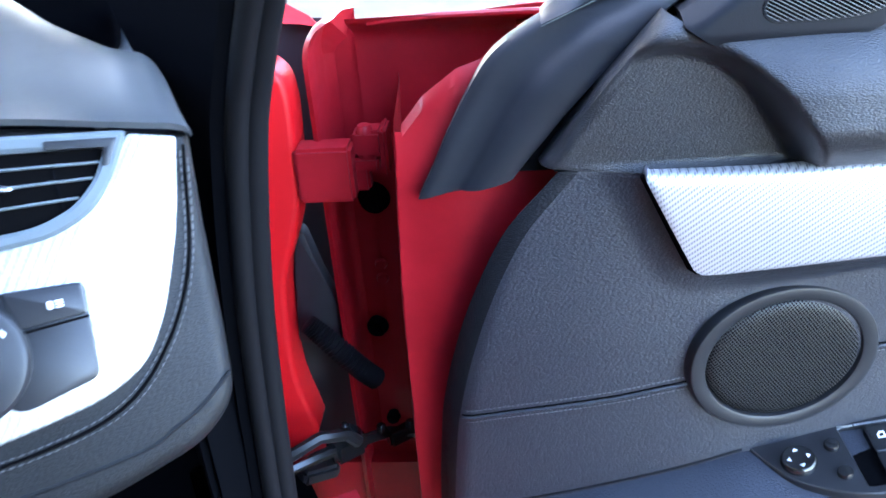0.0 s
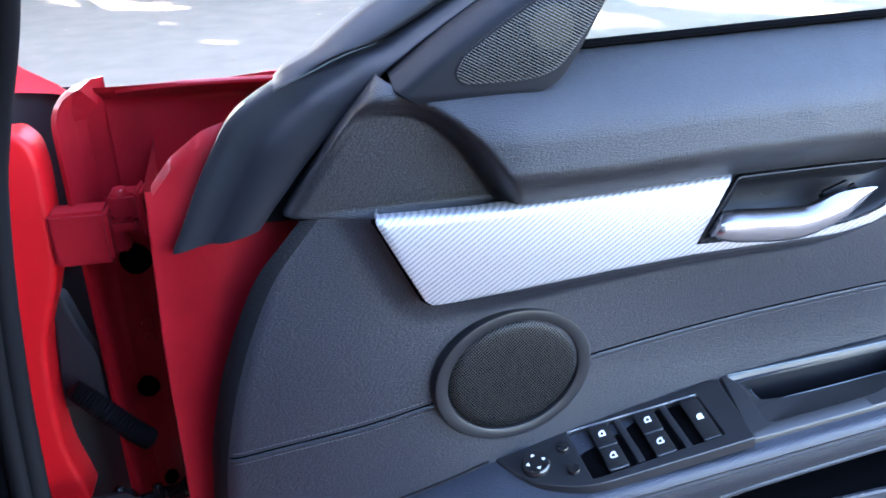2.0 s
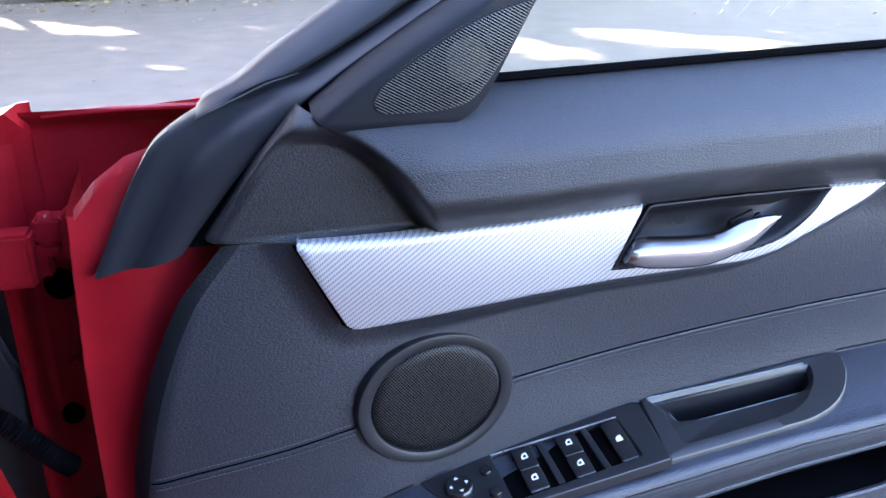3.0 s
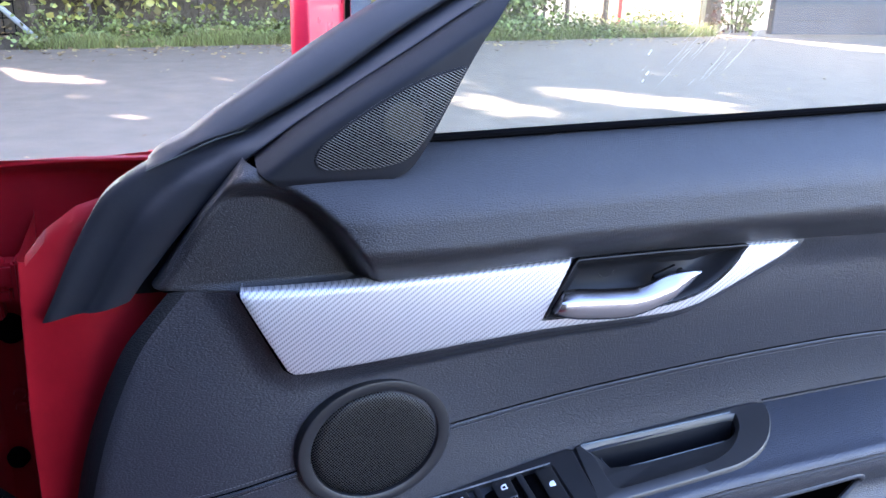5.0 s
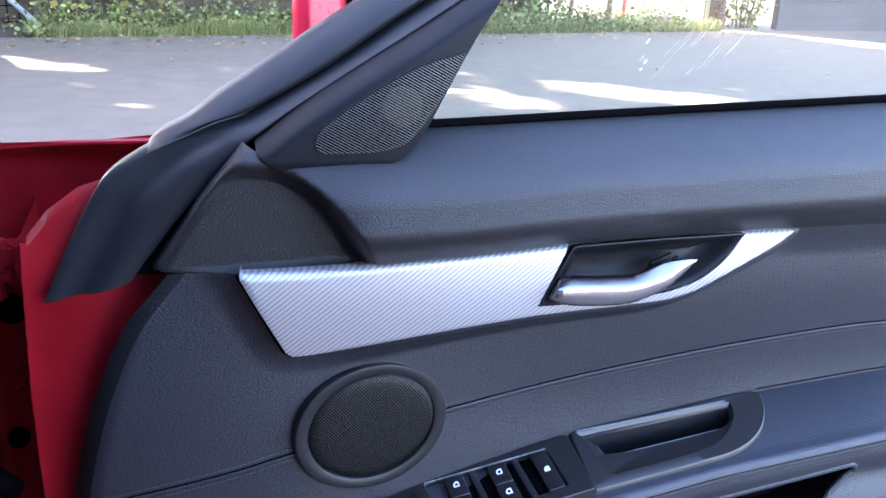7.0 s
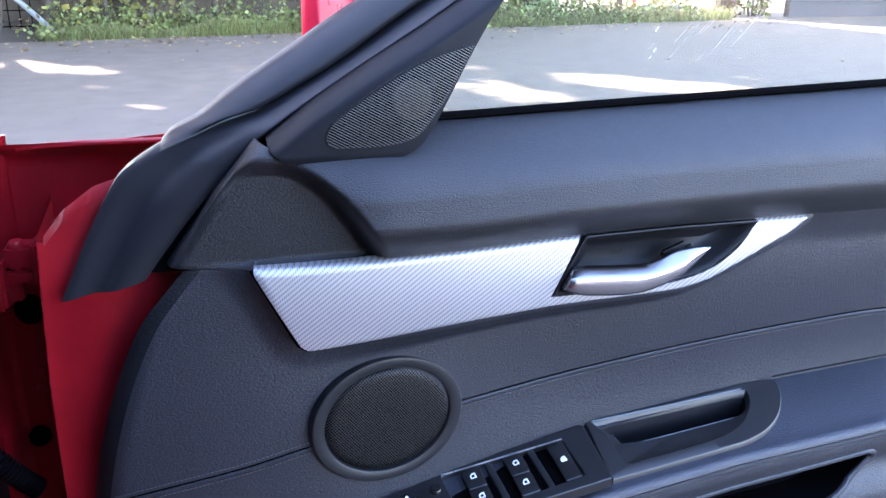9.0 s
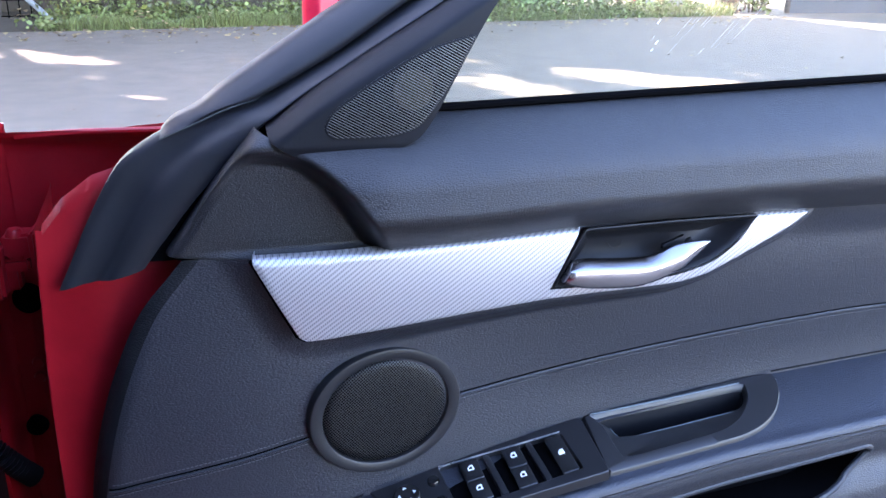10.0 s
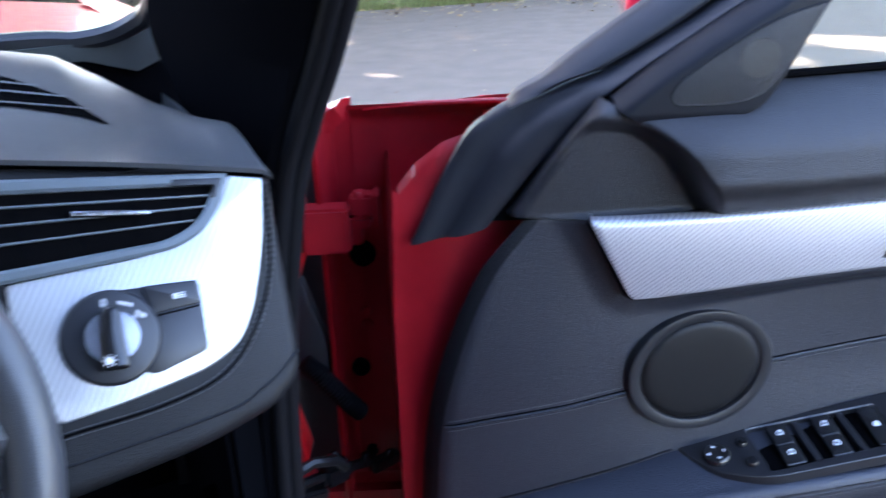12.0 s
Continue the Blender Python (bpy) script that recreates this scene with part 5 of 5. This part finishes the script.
part("vent_tab", prism(rounded([(-0.045, 0.7885), (0.009, 0.7800), (0.010, 0.7765), (-0.044, 0.7845)], 0.0018, 3), lambda a, b, c: face(a, b, c - 0.009), 0.006, 0.0012), CHROME, dash, "bright metal vent slider")
BLOCK = rounded([(-0.030, 0.733), (0.0315, 0.7275), (0.0270, 0.681), (-0.018, 0.673), (-0.04, 0.70)], [0.004, 0.004, 0.005, 0.01, 0.01], 4)
lights = part("light_switch", prism(BLOCK, lambda a, b, c: face(a, b, c - 0.0055), 0.008, 0.0012), SWITCHGREY, dash, "black headlamp switch panel")
part("button_gap", prism([(-0.006, 0.7112), (0.0295, 0.7115), (0.0295, 0.7103), (-0.006, 0.7100)], lambda a, b, c: face(a, b, c - 0.0059), 0.001, 0.0001), SHADE_BLACK, dash)
part("fog_button", prism(rounded([(-0.010, 0.7315), (0.0303, 0.7278), (0.0290, 0.7124), (-0.006, 0.7122)], 0.002, 3), lambda a, b, c: face(a, b, c - 0.0085 + 0.1 * (0.0303 - a) * 0), 0.004, 0.0012), SWITCHGREY, dash)
AX = Matrix.Translation(face(-0.0375, 0.7038, -0.005)) @ Matrix.Rotation(radians(90 - 27.5), 4, "X") @ Matrix.Rotation(radians(-12), 4, "Z")
part("switch_ring", lathe([(0.0, 0.0), (0.030, 0.0), (0.0345, 0.0), (0.0345, 0.003), (0.0325, 0.0055), (0.0295, 0.0062), (0.0, 0.0062)], AX, 48), SWITCHGREY, dash)
part("knob", lathe([(0.0, 0.006), (0.0195, 0.006), (0.0195, 0.012), (0.0185, 0.0145), (0.0, 0.015)], AX, 40), KNOB, dash, "round silver knob")
grip = prism(rounded([(-0.0055, 0.021), (0.0055, 0.021), (0.0095, -0.024), (-0.0095, -0.024)], 0.004, 3), lambda a, b, c: AX @ pose(0, 0, 0, 0, 0, 5) @ Vector((a, b, 0.026 - c)), 0.016, 0.003, 3)
part("knob_grip", grip, GLOSS, dash, "black knob grip")


def mark(poly, lift=0.0065):
    return prism([(a, b) for a, b in poly], lambda a, b, c: AX @ Vector((a, b, lift - c + 0.0003)), 0.0005, 0.0001)


part("symbol", join(*[mark([(a, b), (a + 0.0012, b - 0.0003), (a + 0.0014, b + 0.0022), (a + 0.0002, b + 0.0025)]) for a, b in ((0.0045, 0.0236), (0.0063, 0.0232), (0.0084, 0.0228), (0.0105, 0.0222), (0.0124, 0.0216))]), WHITE, dash)
beam = [mark([(0.0196, 0.0150), (0.0222, 0.0128), (0.0232, 0.0152), (0.0206, 0.0174)])]
beam += [mark([(0.0150 + 0.0007 * k, 0.0150 + 0.0017 * k), (0.0182 + 0.0007 * k, 0.0132 + 0.0017 * k), (0.0185 + 0.0007 * k, 0.0139 + 0.0017 * k), (0.0153 + 0.0007 * k, 0.0157 + 0.0017 * k)]) for k in range(3)]
part("symbol", join(*beam), WHITE, dash)
zero = bpy.data.curves.new("zero", "FONT")
zero.body, zero.size, zero.extrude = "0", 0.008, 0.0001
zero_ob = new("symbol", zero)
dg = bpy.context.evaluated_depsgraph_get()
zero_mesh = bpy.data.meshes.new_from_object(zero_ob.evaluated_get(dg))
bpy.data.objects.remove(zero_ob)
zb = bmesh.new()
zb.from_mesh(zero_mesh)
zb.transform(AX @ Matrix.Translation((-0.0075, 0.0220, 0.0066)))
part("symbol", zb, WHITE, dash)
fog = [prism(rounded([(0.0105, 0.7185), (0.0135, 0.7182), (0.0135, 0.7222), (0.0105, 0.7225)], 0.001, 2), lambda a, b, c: face(a, b, c - 0.0088), 0.0005, 0.0001)]
for k in range(3):
    fog.append(prism([(0.0145, 0.7185 + 0.0014 * k), (0.0185, 0.7182 + 0.0014 * k), (0.0185, 0.7190 + 0.0014 * k), (0.0145, 0.7193 + 0.0014 * k)], lambda a, b, c: face(a, b, c - 0.0088), 0.0005, 0.0001))
part("symbol", join(*fog), WHITE, dash)
lamp = [lathe([(0.0018, 0.0262), (0.0026, 0.0262), (0.0026, 0.0265), (0.0018, 0.0265)], AX @ Matrix.Translation((-0.003, -0.017, 0)), 14)]
for k in range(8):
    w = math.pi / 4 * k
    c, s = math.cos(w), math.sin(w)
    lamp.append(mark([(-0.003 + 0.0033 * c - 0.0004 * s, -0.017 + 0.0033 * s + 0.0004 * c), (-0.003 + 0.0033 * c + 0.0004 * s, -0.017 + 0.0033 * s - 0.0004 * c), (-0.003 + 0.0044 * c + 0.0004 * s, -0.017 + 0.0044 * s - 0.0004 * c), (-0.003 + 0.0044 * c - 0.0004 * s, -0.017 + 0.0044 * s + 0.0004 * c)], 0.0262))
part("symbol", join(*lamp), WHITE, dash)


pad_lip = run([-0.3, -0.09, 0.03, 0.107, 0.13], [0.838, 0.831, 0.810, 0.794, 0.790])
pad_rise = run([-1.0, -0.3, -0.06, -0.017, 0.022, 0.05, 0.075, 0.11], [0.062, 0.058, 0.054, 0.052, 0.036, 0.026, 0.024, 0.024])
pad_crest = run([-0.3, -0.02, 0.022, 0.05, 0.08, 0.11], [0.82, 0.80, 0.78, 0.72, 0.66, 0.64])
PAD_END = 0.108


def pad_front(X):
    return 0.5387 + 0.52 * (np.interp(X, [-0.3, -0.09, 0.03, 0.107, 0.13], [0.835, 0.828, 0.807, 0.790, 0.786]) - 0.725) - 0.003


def pad_z(X, Y):
    """Height of the dashboard top: it rises to a crest and falls gently behind it."""
    y0, yc = pad_front(X), pad_crest(X)
    z = pad_lip(X) + pad_rise(X) * smooth((Y - y0) / (yc - y0), -0.12, 1.0) - 0.22 * np.maximum(0, Y - yc)
    edge = np.clip(PAD_END - X, 0, 0.013) / 0.013
    low = pad_lip(X) - 0.004
    return low + (z - low) * np.sqrt(np.maximum(0, 1 - (1 - edge) ** 2))


def dash_pad():
    x = np.concatenate([np.linspace(-1.0, -0.1, 24)[:-1], np.linspace(-0.1, 0.085, 40)[:-1], np.linspace(0.085, PAD_END, 14)])
    v = np.linspace(0, 1, 60)
    X, V = np.meshgrid(x, v)
    y0 = pad_front(x)
    Y = y0[None] + (0.985 - y0[None]) * V ** 1.5
    Z = pad_z(X, Y)
    top = sheet(X, Y, Z)
    under = sheet(np.stack([x, x, x]), np.stack([y0, y0 + 0.001, y0 + 0.02]), np.stack([Z[0], Z[0] - 0.004, Z[0] - 0.006]))
    side = sheet(np.stack([X[:, -1], X[:, -1]]), np.stack([Y[:, -1], Y[:, -1]]), np.stack([Z[:, -1], Z[:, -1] - 0.002]))
    return join(top, under, side)


part("dash_pad", dash_pad(), DASHTOP_LIT, dash, "black grained dashboard top, skylight put into its colour")


def pad_strip(edge_a, edge_b, lift, n=30):
    """A strip lying on the dashboard top between two lines."""
    t = np.linspace(0, 1, n)
    a, b = (np.stack([np.interp(t, np.linspace(0, 1, len(e)), [q[k] for q in e]) for k in (0, 1)], 1) for e in (edge_a, edge_b))
    rows = [a * (1 - w) + b * w for w in np.linspace(0, 1, 5)]
    X, Y = np.stack([r[:, 0] for r in rows]), np.stack([r[:, 1] for r in rows])
    return sheet(X, Y, pad_z(X, Y) + lift)


# black strip on the surface draws the shade in the slots
part("demister_vent", pad_strip([(-0.16, 0.682), (-0.11, 0.680), (-0.06, 0.673), (-0.02, 0.661), (0.002, 0.651)], [(-0.16, 0.748), (-0.11, 0.741), (-0.06, 0.724), (-0.02, 0.691), (0.003, 0.653)], 0.0008), SHADE_BLACK, dash, "demister vent, the shade of its slots a flat black strip")
for y0, y1, x1 in ((0.7060, 0.7085, -0.040), (0.6890, 0.6915, -0.022), (0.6700, 0.6720, -0.008)):
    part("slat", pad_strip([(-0.15, y0 + 0.018), (x1, y0)], [(-0.15, y1 + 0.018), (x1, y1)], 0.0024), VENTGREY, dash)

# steering wheel
WH = Matrix.Translation((-0.285, 0.42, 0.71)) @ pose(0, 0, 0, 64, 0, 0)
ring = []
for w in np.linspace(0, 2 * math.pi, 65)[:-1]:
    ring.append(WH @ Vector((0.185 * math.cos(w), 0.185 * math.sin(w), 0)))


def torus(pts, r, n=14):
    k = len(pts)
    c = sum(pts, Vector()) / k
    nrm = (pts[0] - c).cross(pts[k // 4] - c).normalized()
    verts = []
    for p in pts:
        o = (p - c).normalized()
        verts += [p + r * (math.cos(w) * o + math.sin(w) * nrm) for w in np.arange(n) * 2 * math.pi / n]
    return pack(verts, [(j * n + i, j * n + (i + 1) % n, (j + 1) % k * n + (i + 1) % n, (j + 1) % k * n + i) for j in range(k) for i in range(n)])


wheel = part("steering_wheel", torus(ring, 0.0165), WHEELHIDE, car, "black leather steering wheel")
part("spoke", join(*[tube([WH @ Vector((0.04 * c, 0.04 * s, -0.015)), WH @ Vector((0.11 * c, 0.11 * s, -0.008)), WH @ Vector((0.178 * c, 0.178 * s, 0))], [0.02, 0.014, 0.012], 8) for c, s in ((1, 0), (-1, 0), (0, -1))]), SILVER, wheel)
part("hub", lathe([(0.0, -0.03), (0.065, -0.03), (0.07, -0.005), (0.055, 0.012), (0.0, 0.018)], WH, 32), SOFT, wheel)
part("column", tube([WH @ Vector((0, 0, -0.02)), WH @ Vector((0, 0, -0.30))], 0.035, 14), SOFT, wheel)

# ================= outside =================
ground = part("ground", sheet(*np.meshgrid(np.linspace(-900, 900, 61), np.linspace(-900, 900, 61)), np.zeros((61, 61))), SOIL, None, "bare soil and grass ground", "structure")


def verge_y(x):
    return 8.85 + 0.165 * x


rx = np.linspace(-60, 60, 121)
rv = np.linspace(0, 1, 40)
RX, RV = np.meshgrid(rx, rv)
RY = -6 + (verge_y(RX) + np.where(RX > 6.3, np.minimum(1.2, (RX - 6.3) * 0.6), 0) + 6 + 0.06 * np.sin(RX * 3.1) + 0.04 * np.sin(RX * 7.7)) * RV
part("road", sheet(RX, RY, 0.02 + 0 * RX), ASPHALT, None, "worn grey asphalt road", "structure")

rng = np.random.RandomState(7)


def leaf_cloud(n, place, size, mat_name, flat=0.0):
    """Many small pointed leaves."""
    verts, faces = [], []
    for i in range(n):
        p = Vector(place(i))
        s = size * rng.uniform(0.6, 1.3)
        e = Euler((rng.uniform(-1, 1) * (1 - flat) * 1.6, rng.uniform(-1, 1) * (1 - flat) * 1.6, rng.uniform(0, 6.28)))
        m = Matrix.Translation(p) @ e.to_matrix().to_4x4()
        k = len(verts)
        verts += [m @ Vector(q) for q in ((0, -s * 0.5, 0), (s * 0.38, -s * 0.1, s * 0.08), (s * 0.22, s * 0.3, 0), (0, s * 0.6, -s * 0.05), (-s * 0.22, s * 0.3, 0), (-s * 0.38, -s * 0.1, s * 0.08))]
        faces += [(k, k + 1, k + 2, k + 3), (k, k + 3, k + 4, k + 5)]
    return pack(verts, faces)


def blades(n, place, h):
    verts, faces = [], []
    for i in range(n):
        x, y, z = place(i)
        a, l, w = rng.uniform(0, 6.28), h * rng.uniform(0.3, 1.1) * (0.85 + 0.15 * math.sin(x * 2.3) + 0.2 * math.sin(x * 5.9 + 1)), rng.uniform(0.002, 0.006)
        c, s = math.cos(a), math.sin(a)
        b = rng.uniform(0.2, 0.9) * l
        k = len(verts)
        verts += [(x - s * w, y + c * w, z), (x + s * w, y - c * w, z), (x + c * b * 0.4 + s * w * 0.7, y + s * b * 0.4 - c * w * 0.7, z + l * 0.6), (x + c * b * 0.4 - s * w * 0.7, y + s * b * 0.4 + c * w * 0.7, z + l * 0.6), (x + c * b, y + s * b, z + l)]
        faces += [(k, k + 1, k + 2, k + 3), (k + 3, k + 2, k + 4)]
    return pack(verts, faces)


def grass_at(i):
    x = rng.uniform(-7, 6.4)
    if -4.0 < x < -1.5:
        x += 2.7
    return (x, verge_y(x) + 0.03 + abs(rng.normal(0, 0.28)), 0.0)


part("verge_grass", blades(30000, grass_at, 0.17), GRASS, None, "green grass verge with fallen leaves", "stuff")


ivy_spots = []
while len(ivy_spots) < 240:
    x = rng.uniform(-7, 3.4)
    if not -3.7 < x < -1.35:
        ivy_spots.append((x, rng.uniform(0.35, 1.75), rng.uniform(0.08, 0.26)))


def ivy_at(i):
    x, z, r = ivy_spots[i % len(ivy_spots)]
    x, z = x + rng.normal(0, r), abs(z + rng.normal(0, r * 0.8)) + 0.06
    return (x, verge_y(x) + 0.62 + rng.normal(0, 0.12) + 0.1 * math.sin(x * 5), z)


def weed_at(i):
    k = rng.randint(0, 90)
    x = -1.45 + 7.6 * ((k * 0.618) % 1) + rng.normal(0, 0.10)
    return (x, verge_y(x) + 0.10 + 0.5 * ((k * 0.377) % 1) + rng.normal(0, 0.07), 0.03 + abs(rng.normal(0, 0.06 + 0.08 * ((k * 0.73) % 1))))


part("verge_weeds", leaf_cloud(11000, weed_at, 0.045, "WEED"), WEED, None, "broad-leaved green weeds on the verge", "stuff")
# hedge out of view, added to block low sky light from behind the car
hx = np.linspace(-40, -0.6, 61)
hv = np.linspace(0, 1, 12)
HX, HV = np.meshgrid(hx, hv)
part("shade_hedge", sheet(HX, -4.2 - 0.1 * HX - 0.8 * HV ** 2 + 0.25 * np.sin(HX * 1.7 + HV * 5), 5.5 * HV + 0.3 * np.sin(HX * 2.3) * HV), HEDGE, None, "unseen tall dark hedge behind the car, added to block low light", "structure")
part("ivy_hedge", leaf_cloud(9000, ivy_at, 0.082, "IVY"), IVY, None, "yellow-green ivy hedge along the verge", "stuff")
bank = np.linspace(-9, 3.4, 60)
# unseen upper part added against low sky; the dip lets a sun patch through
part("hedge_bank", sheet(np.stack([bank] * 3), np.stack([verge_y(bank) + 0.1, verge_y(bank) + 0.9, verge_y(bank) + 1.05]), np.stack([np.full(60, 0.01), np.full(60, 0.12), np.where((bank > -3.7) & (bank < -2.3), 1.05, 2.2)])), SOIL, None, "dark earth bank behind the hedge", "structure")


def litter_at(i):
    x = rng.uniform(-5, 7)
    d = rng.normal(-0.15, 0.40)
    return (x, verge_y(x) + d, 0.03 if d < 0 else rng.uniform(0.05, 0.18))


part("fallen_leaves", leaf_cloud(1200, litter_at, 0.045, "LITTER", 0.8), LITTER, None, "dry fallen leaves at the road edge", "stuff")
def grit_at(i):
    return (rng.uniform(-3.0, 8.0), 8.9 - 6.2 * rng.uniform(0, 1) ** 1.4, 0.026)


part("road_litter", leaf_cloud(320, grit_at, 0.028, "LITTER", 0.85), LITTER, None, "small dry leaf scraps strewn on the road", "stuff")
for i in range(9):
    x = -6.2 + i * 1.05 + rng.uniform(-0.2, 0.2)
    stem = part("hedge_stem", tube([(x, verge_y(x) + 0.62, 0), (x + rng.uniform(-0.1, 0.1), verge_y(x) + 0.66, 0.5), (x + rng.uniform(-0.2, 0.2), verge_y(x) + 0.7, 1.1)], [0.035, 0.028, 0.02], 8), BARK)
    tagged(stem, "thin brown hedge stem on the verge", "stem", "hedge stems")

# fence panel and its brace at the end of the hedge
fence = root("mesh_fence", (-2.6, 9.3, 0.0), "dark wire mesh fence with a grey brace", "fence")
for k in range(26):
    x = -4.2 + k * 0.1
    part("wire", tube([(x, 9.15 + 0.165 * (x + 2), 0.0), (x, 9.15 + 0.165 * (x + 2), 1.6)], 0.006, 5), SHADE_BLACK, fence)
for z in np.arange(0.1, 1.6, 0.15):
    part("wire", tube([(-4.2, 9.15 + 0.165 * -2.2, z), (-1.7, 9.15 + 0.165 * 0.3, z)], 0.006, 5), SHADE_BLACK, fence)
part("post", tube([(-1.55, 9.25, 0), (-1.55, 9.25, 1.7)], 0.05, 10), BARK, fence)
part("brace", tube([(-1.45, 8.95, 0.05), (-2.3, 9.2, 0.85)], 0.025, 8), GALV, fence)

# pale building, blue shed, posts and stones across the road
house = root("pale_building", (6.3, 11.6, 0.0), "sunlit cream rendered building beside the road", "building")
part("wall", block((6.35, 11.7, 1.5), (0.3, 2.6, 3.0), 0.02, (0, 0, 8.5)), CREAM, house)
part("gutter_pipe", tube([(6.62, 13.2, 0.0), (6.62, 13.2, 3.0)], 0.035, 8), BARK, house)
column = root("ivy_trunk", (6.6, 10.42, 0.0), "thick brown trunk wrapped in reddish ivy", "tree trunk")
part("trunk", tube([(6.60, 10.42, 0.0), (6.58, 10.42, 0.5), (6.64, 10.44, 1.1), (6.62, 10.45, 2.4)], [0.13, 0.10, 0.10, 0.08], 12), BARK, column)
part("ivy_leaves", leaf_cloud(420, lambda i: (6.61 + rng.normal(0, 0.075), 10.36 + rng.normal(0, 0.07), rng.uniform(0.02, 2.2)), 0.07, "RUST"), RUST, column, "reddish ivy leaves")
shrub = root("roadside_shrub", (7.0, 10.5, 0.0), "thin brown and green shrub beside the shed", "shrub")
part("stem", join(*[tube([(6.98 + 0.05 * k, 10.5, 0), (6.9 + 0.11 * k, 10.5, 0.5), (6.75 + 0.17 * k, 10.55, 1.1)], [0.016, 0.012, 0.006], 6) for k in range(5)]), BARK, shrub)
part("leaves", leaf_cloud(220, lambda i: (7.05 + rng.normal(0, 0.17), 10.45 + rng.normal(0, 0.12), abs(rng.normal(0.35, 0.35)) + 0.03), 0.075, "IVY"), WEED, shrub)
bush = root("green_bush", (4.0, 10.3, 0.0), "dense dark green bush on the verge", "bush")
part("stem", join(*[tube([(3.7 + 0.12 * k, 10.4, 0), (3.65 + 0.14 * k, 10.4, 0.6), (3.5 + 0.2 * k, 10.4, 1.4)], [0.02, 0.015, 0.008], 6) for k in range(6)]), BARK, bush)
part("leaves", leaf_cloud(2600, lambda i: (3.75 + rng.normal(0, 0.28), 10.35 + rng.normal(0, 0.2), abs(rng.normal(0.6, 0.45)) + 0.05), 0.075, "WEED"), WEED, bush)
shed = root("blue_shed", (9.5, 10.6, 0.0), "blue-grey boarded shed beside the road", "shed")
part("wall", block((10.0, 10.3, 1.4), (5.2, 0.1, 2.8), 0.01, None), BARNBLUE, shed)
for k in range(15):
    part("board", block((10.0, 10.24, 0.1 + 0.19 * k), (5.2, 0.035, 0.178), 0.006), BARNBLUE, shed)
for x, y, r, mt, lab in ((4.42, 10.2, 0.03, BARK, "brown wooden post at the verge"), (5.05, 10.45, 0.045, BARK, "brown wooden post at the verge"), (5.28, 10.5, 0.035, POSTRED, "red painted post at the verge")):
    tagged(part("post", tube([(x, y, 0), (x, y, 1.5)], r, 10), mt), lab, "post", "posts by the verge")
for x, y, s in ((5.35, 10.25, 0.22), (5.75, 10.3, 0.26), (6.1, 10.4, 0.2)):
    bm = bmesh.new()
    bmesh.ops.create_icosphere(bm, subdivisions=2, radius=s * 0.6)
    for v in bm.verts:
        v.co *= 1 + 0.25 * noise.noise(v.co * 6 + Vector((x, 0, 0)))
        v.co.z = max(-0.1, v.co.z * 0.8)
    bm.transform(Matrix.Translation((x, y, 0.09)))
    tagged(part("stone", bm, STONE), "rough grey stone on the grass verge", "stone", "stones on the verge")

# unseen trees added behind the hedge; their crowns shade the road and leave gaps
GAPS = [((2.95, 5.45), (0.72, 0.22), -42), ((2.0, 5.3), (0.42, 0.12), -60), ((-1.45, 7.1), (0.62, 0.07), -48), ((-0.95, 6.75), (0.30, 0.02), -40), ((7.4, 9.2), (1.5, 0.35), -75)]


def in_gap(x, y):
    for (cx, cy), (a, b), w in GAPS:
        c, s = math.cos(radians(w)), math.sin(radians(w))
        u, v = (x - cx) * c + (y - cy) * s, -(x - cx) * s + (y - cy) * c
        if (u / (a + 0.12)) ** 2 + (v / (b + 0.12)) ** 2 < 1:
            return True
    return False


for tx in (-6.5, -0.5, 5.5):
    base = (tx - 6.0, 14.5 + 0.165 * tx, 0.0)
    tree = root("tree", base, "unseen leafy autumn tree behind the hedge", "tree", group="trees behind the hedge")
    bx_, by_ = base[:2]
    trunk = [tube([(bx_, by_, 0), (bx_ + 0.1, by_, 2.2), (bx_ - 0.1, by_ - 0.3, 4.6), (bx_ - 0.2, by_ - 0.6, 8.0)], [0.24, 0.2, 0.15, 0.05], 10)]
    for k in range(8):
        a = rng.uniform(-3, 3)
        trunk.append(tube([(bx_, by_ - 0.2, 3.5 + k * 0.5), (bx_ + a * 0.5, by_ - 1.5 + rng.uniform(-1, 1), 5 + k * 0.4), (bx_ + a, by_ - 2.0 + rng.uniform(-5, 3), 5.6 + k * 0.4)], [0.09, 0.06, 0.02], 6))
    part("trunk", join(*trunk), BARK, tree)
    spots = []
    while len(spots) < (22000 if tx < 5 else 10000):
        gx_, gy_ = tx + rng.uniform(-3.1, 3.1), rng.uniform(-4.0, 10.6)
        # extra leaves close the crown where the sun would reach the car
        if tx == -0.5 and len(spots) < 1500:
            gx_, gy_ = rng.uniform(-1.4, 1.4), rng.uniform(-0.4, 1.9)
        elif tx == -0.5 and len(spots) < 10500:
            gx_, gy_ = rng.uniform(-4.0, 2.3), rng.uniform(-3.0, 3.0)
        if not in_gap(gx_, gy_) and not (gx_ > 5.2 and gy_ > 9.6):
            h = rng.uniform(5.0, 9.0)
            spots.append((gx_ + SUN.x / SUN.z * h, gy_ + SUN.y / SUN.z * h, h))
    part("crown", leaf_cloud(len(spots), lambda i: spots[i], 0.33, "IVY", 0.3), IVY, tree, "autumn leaves")
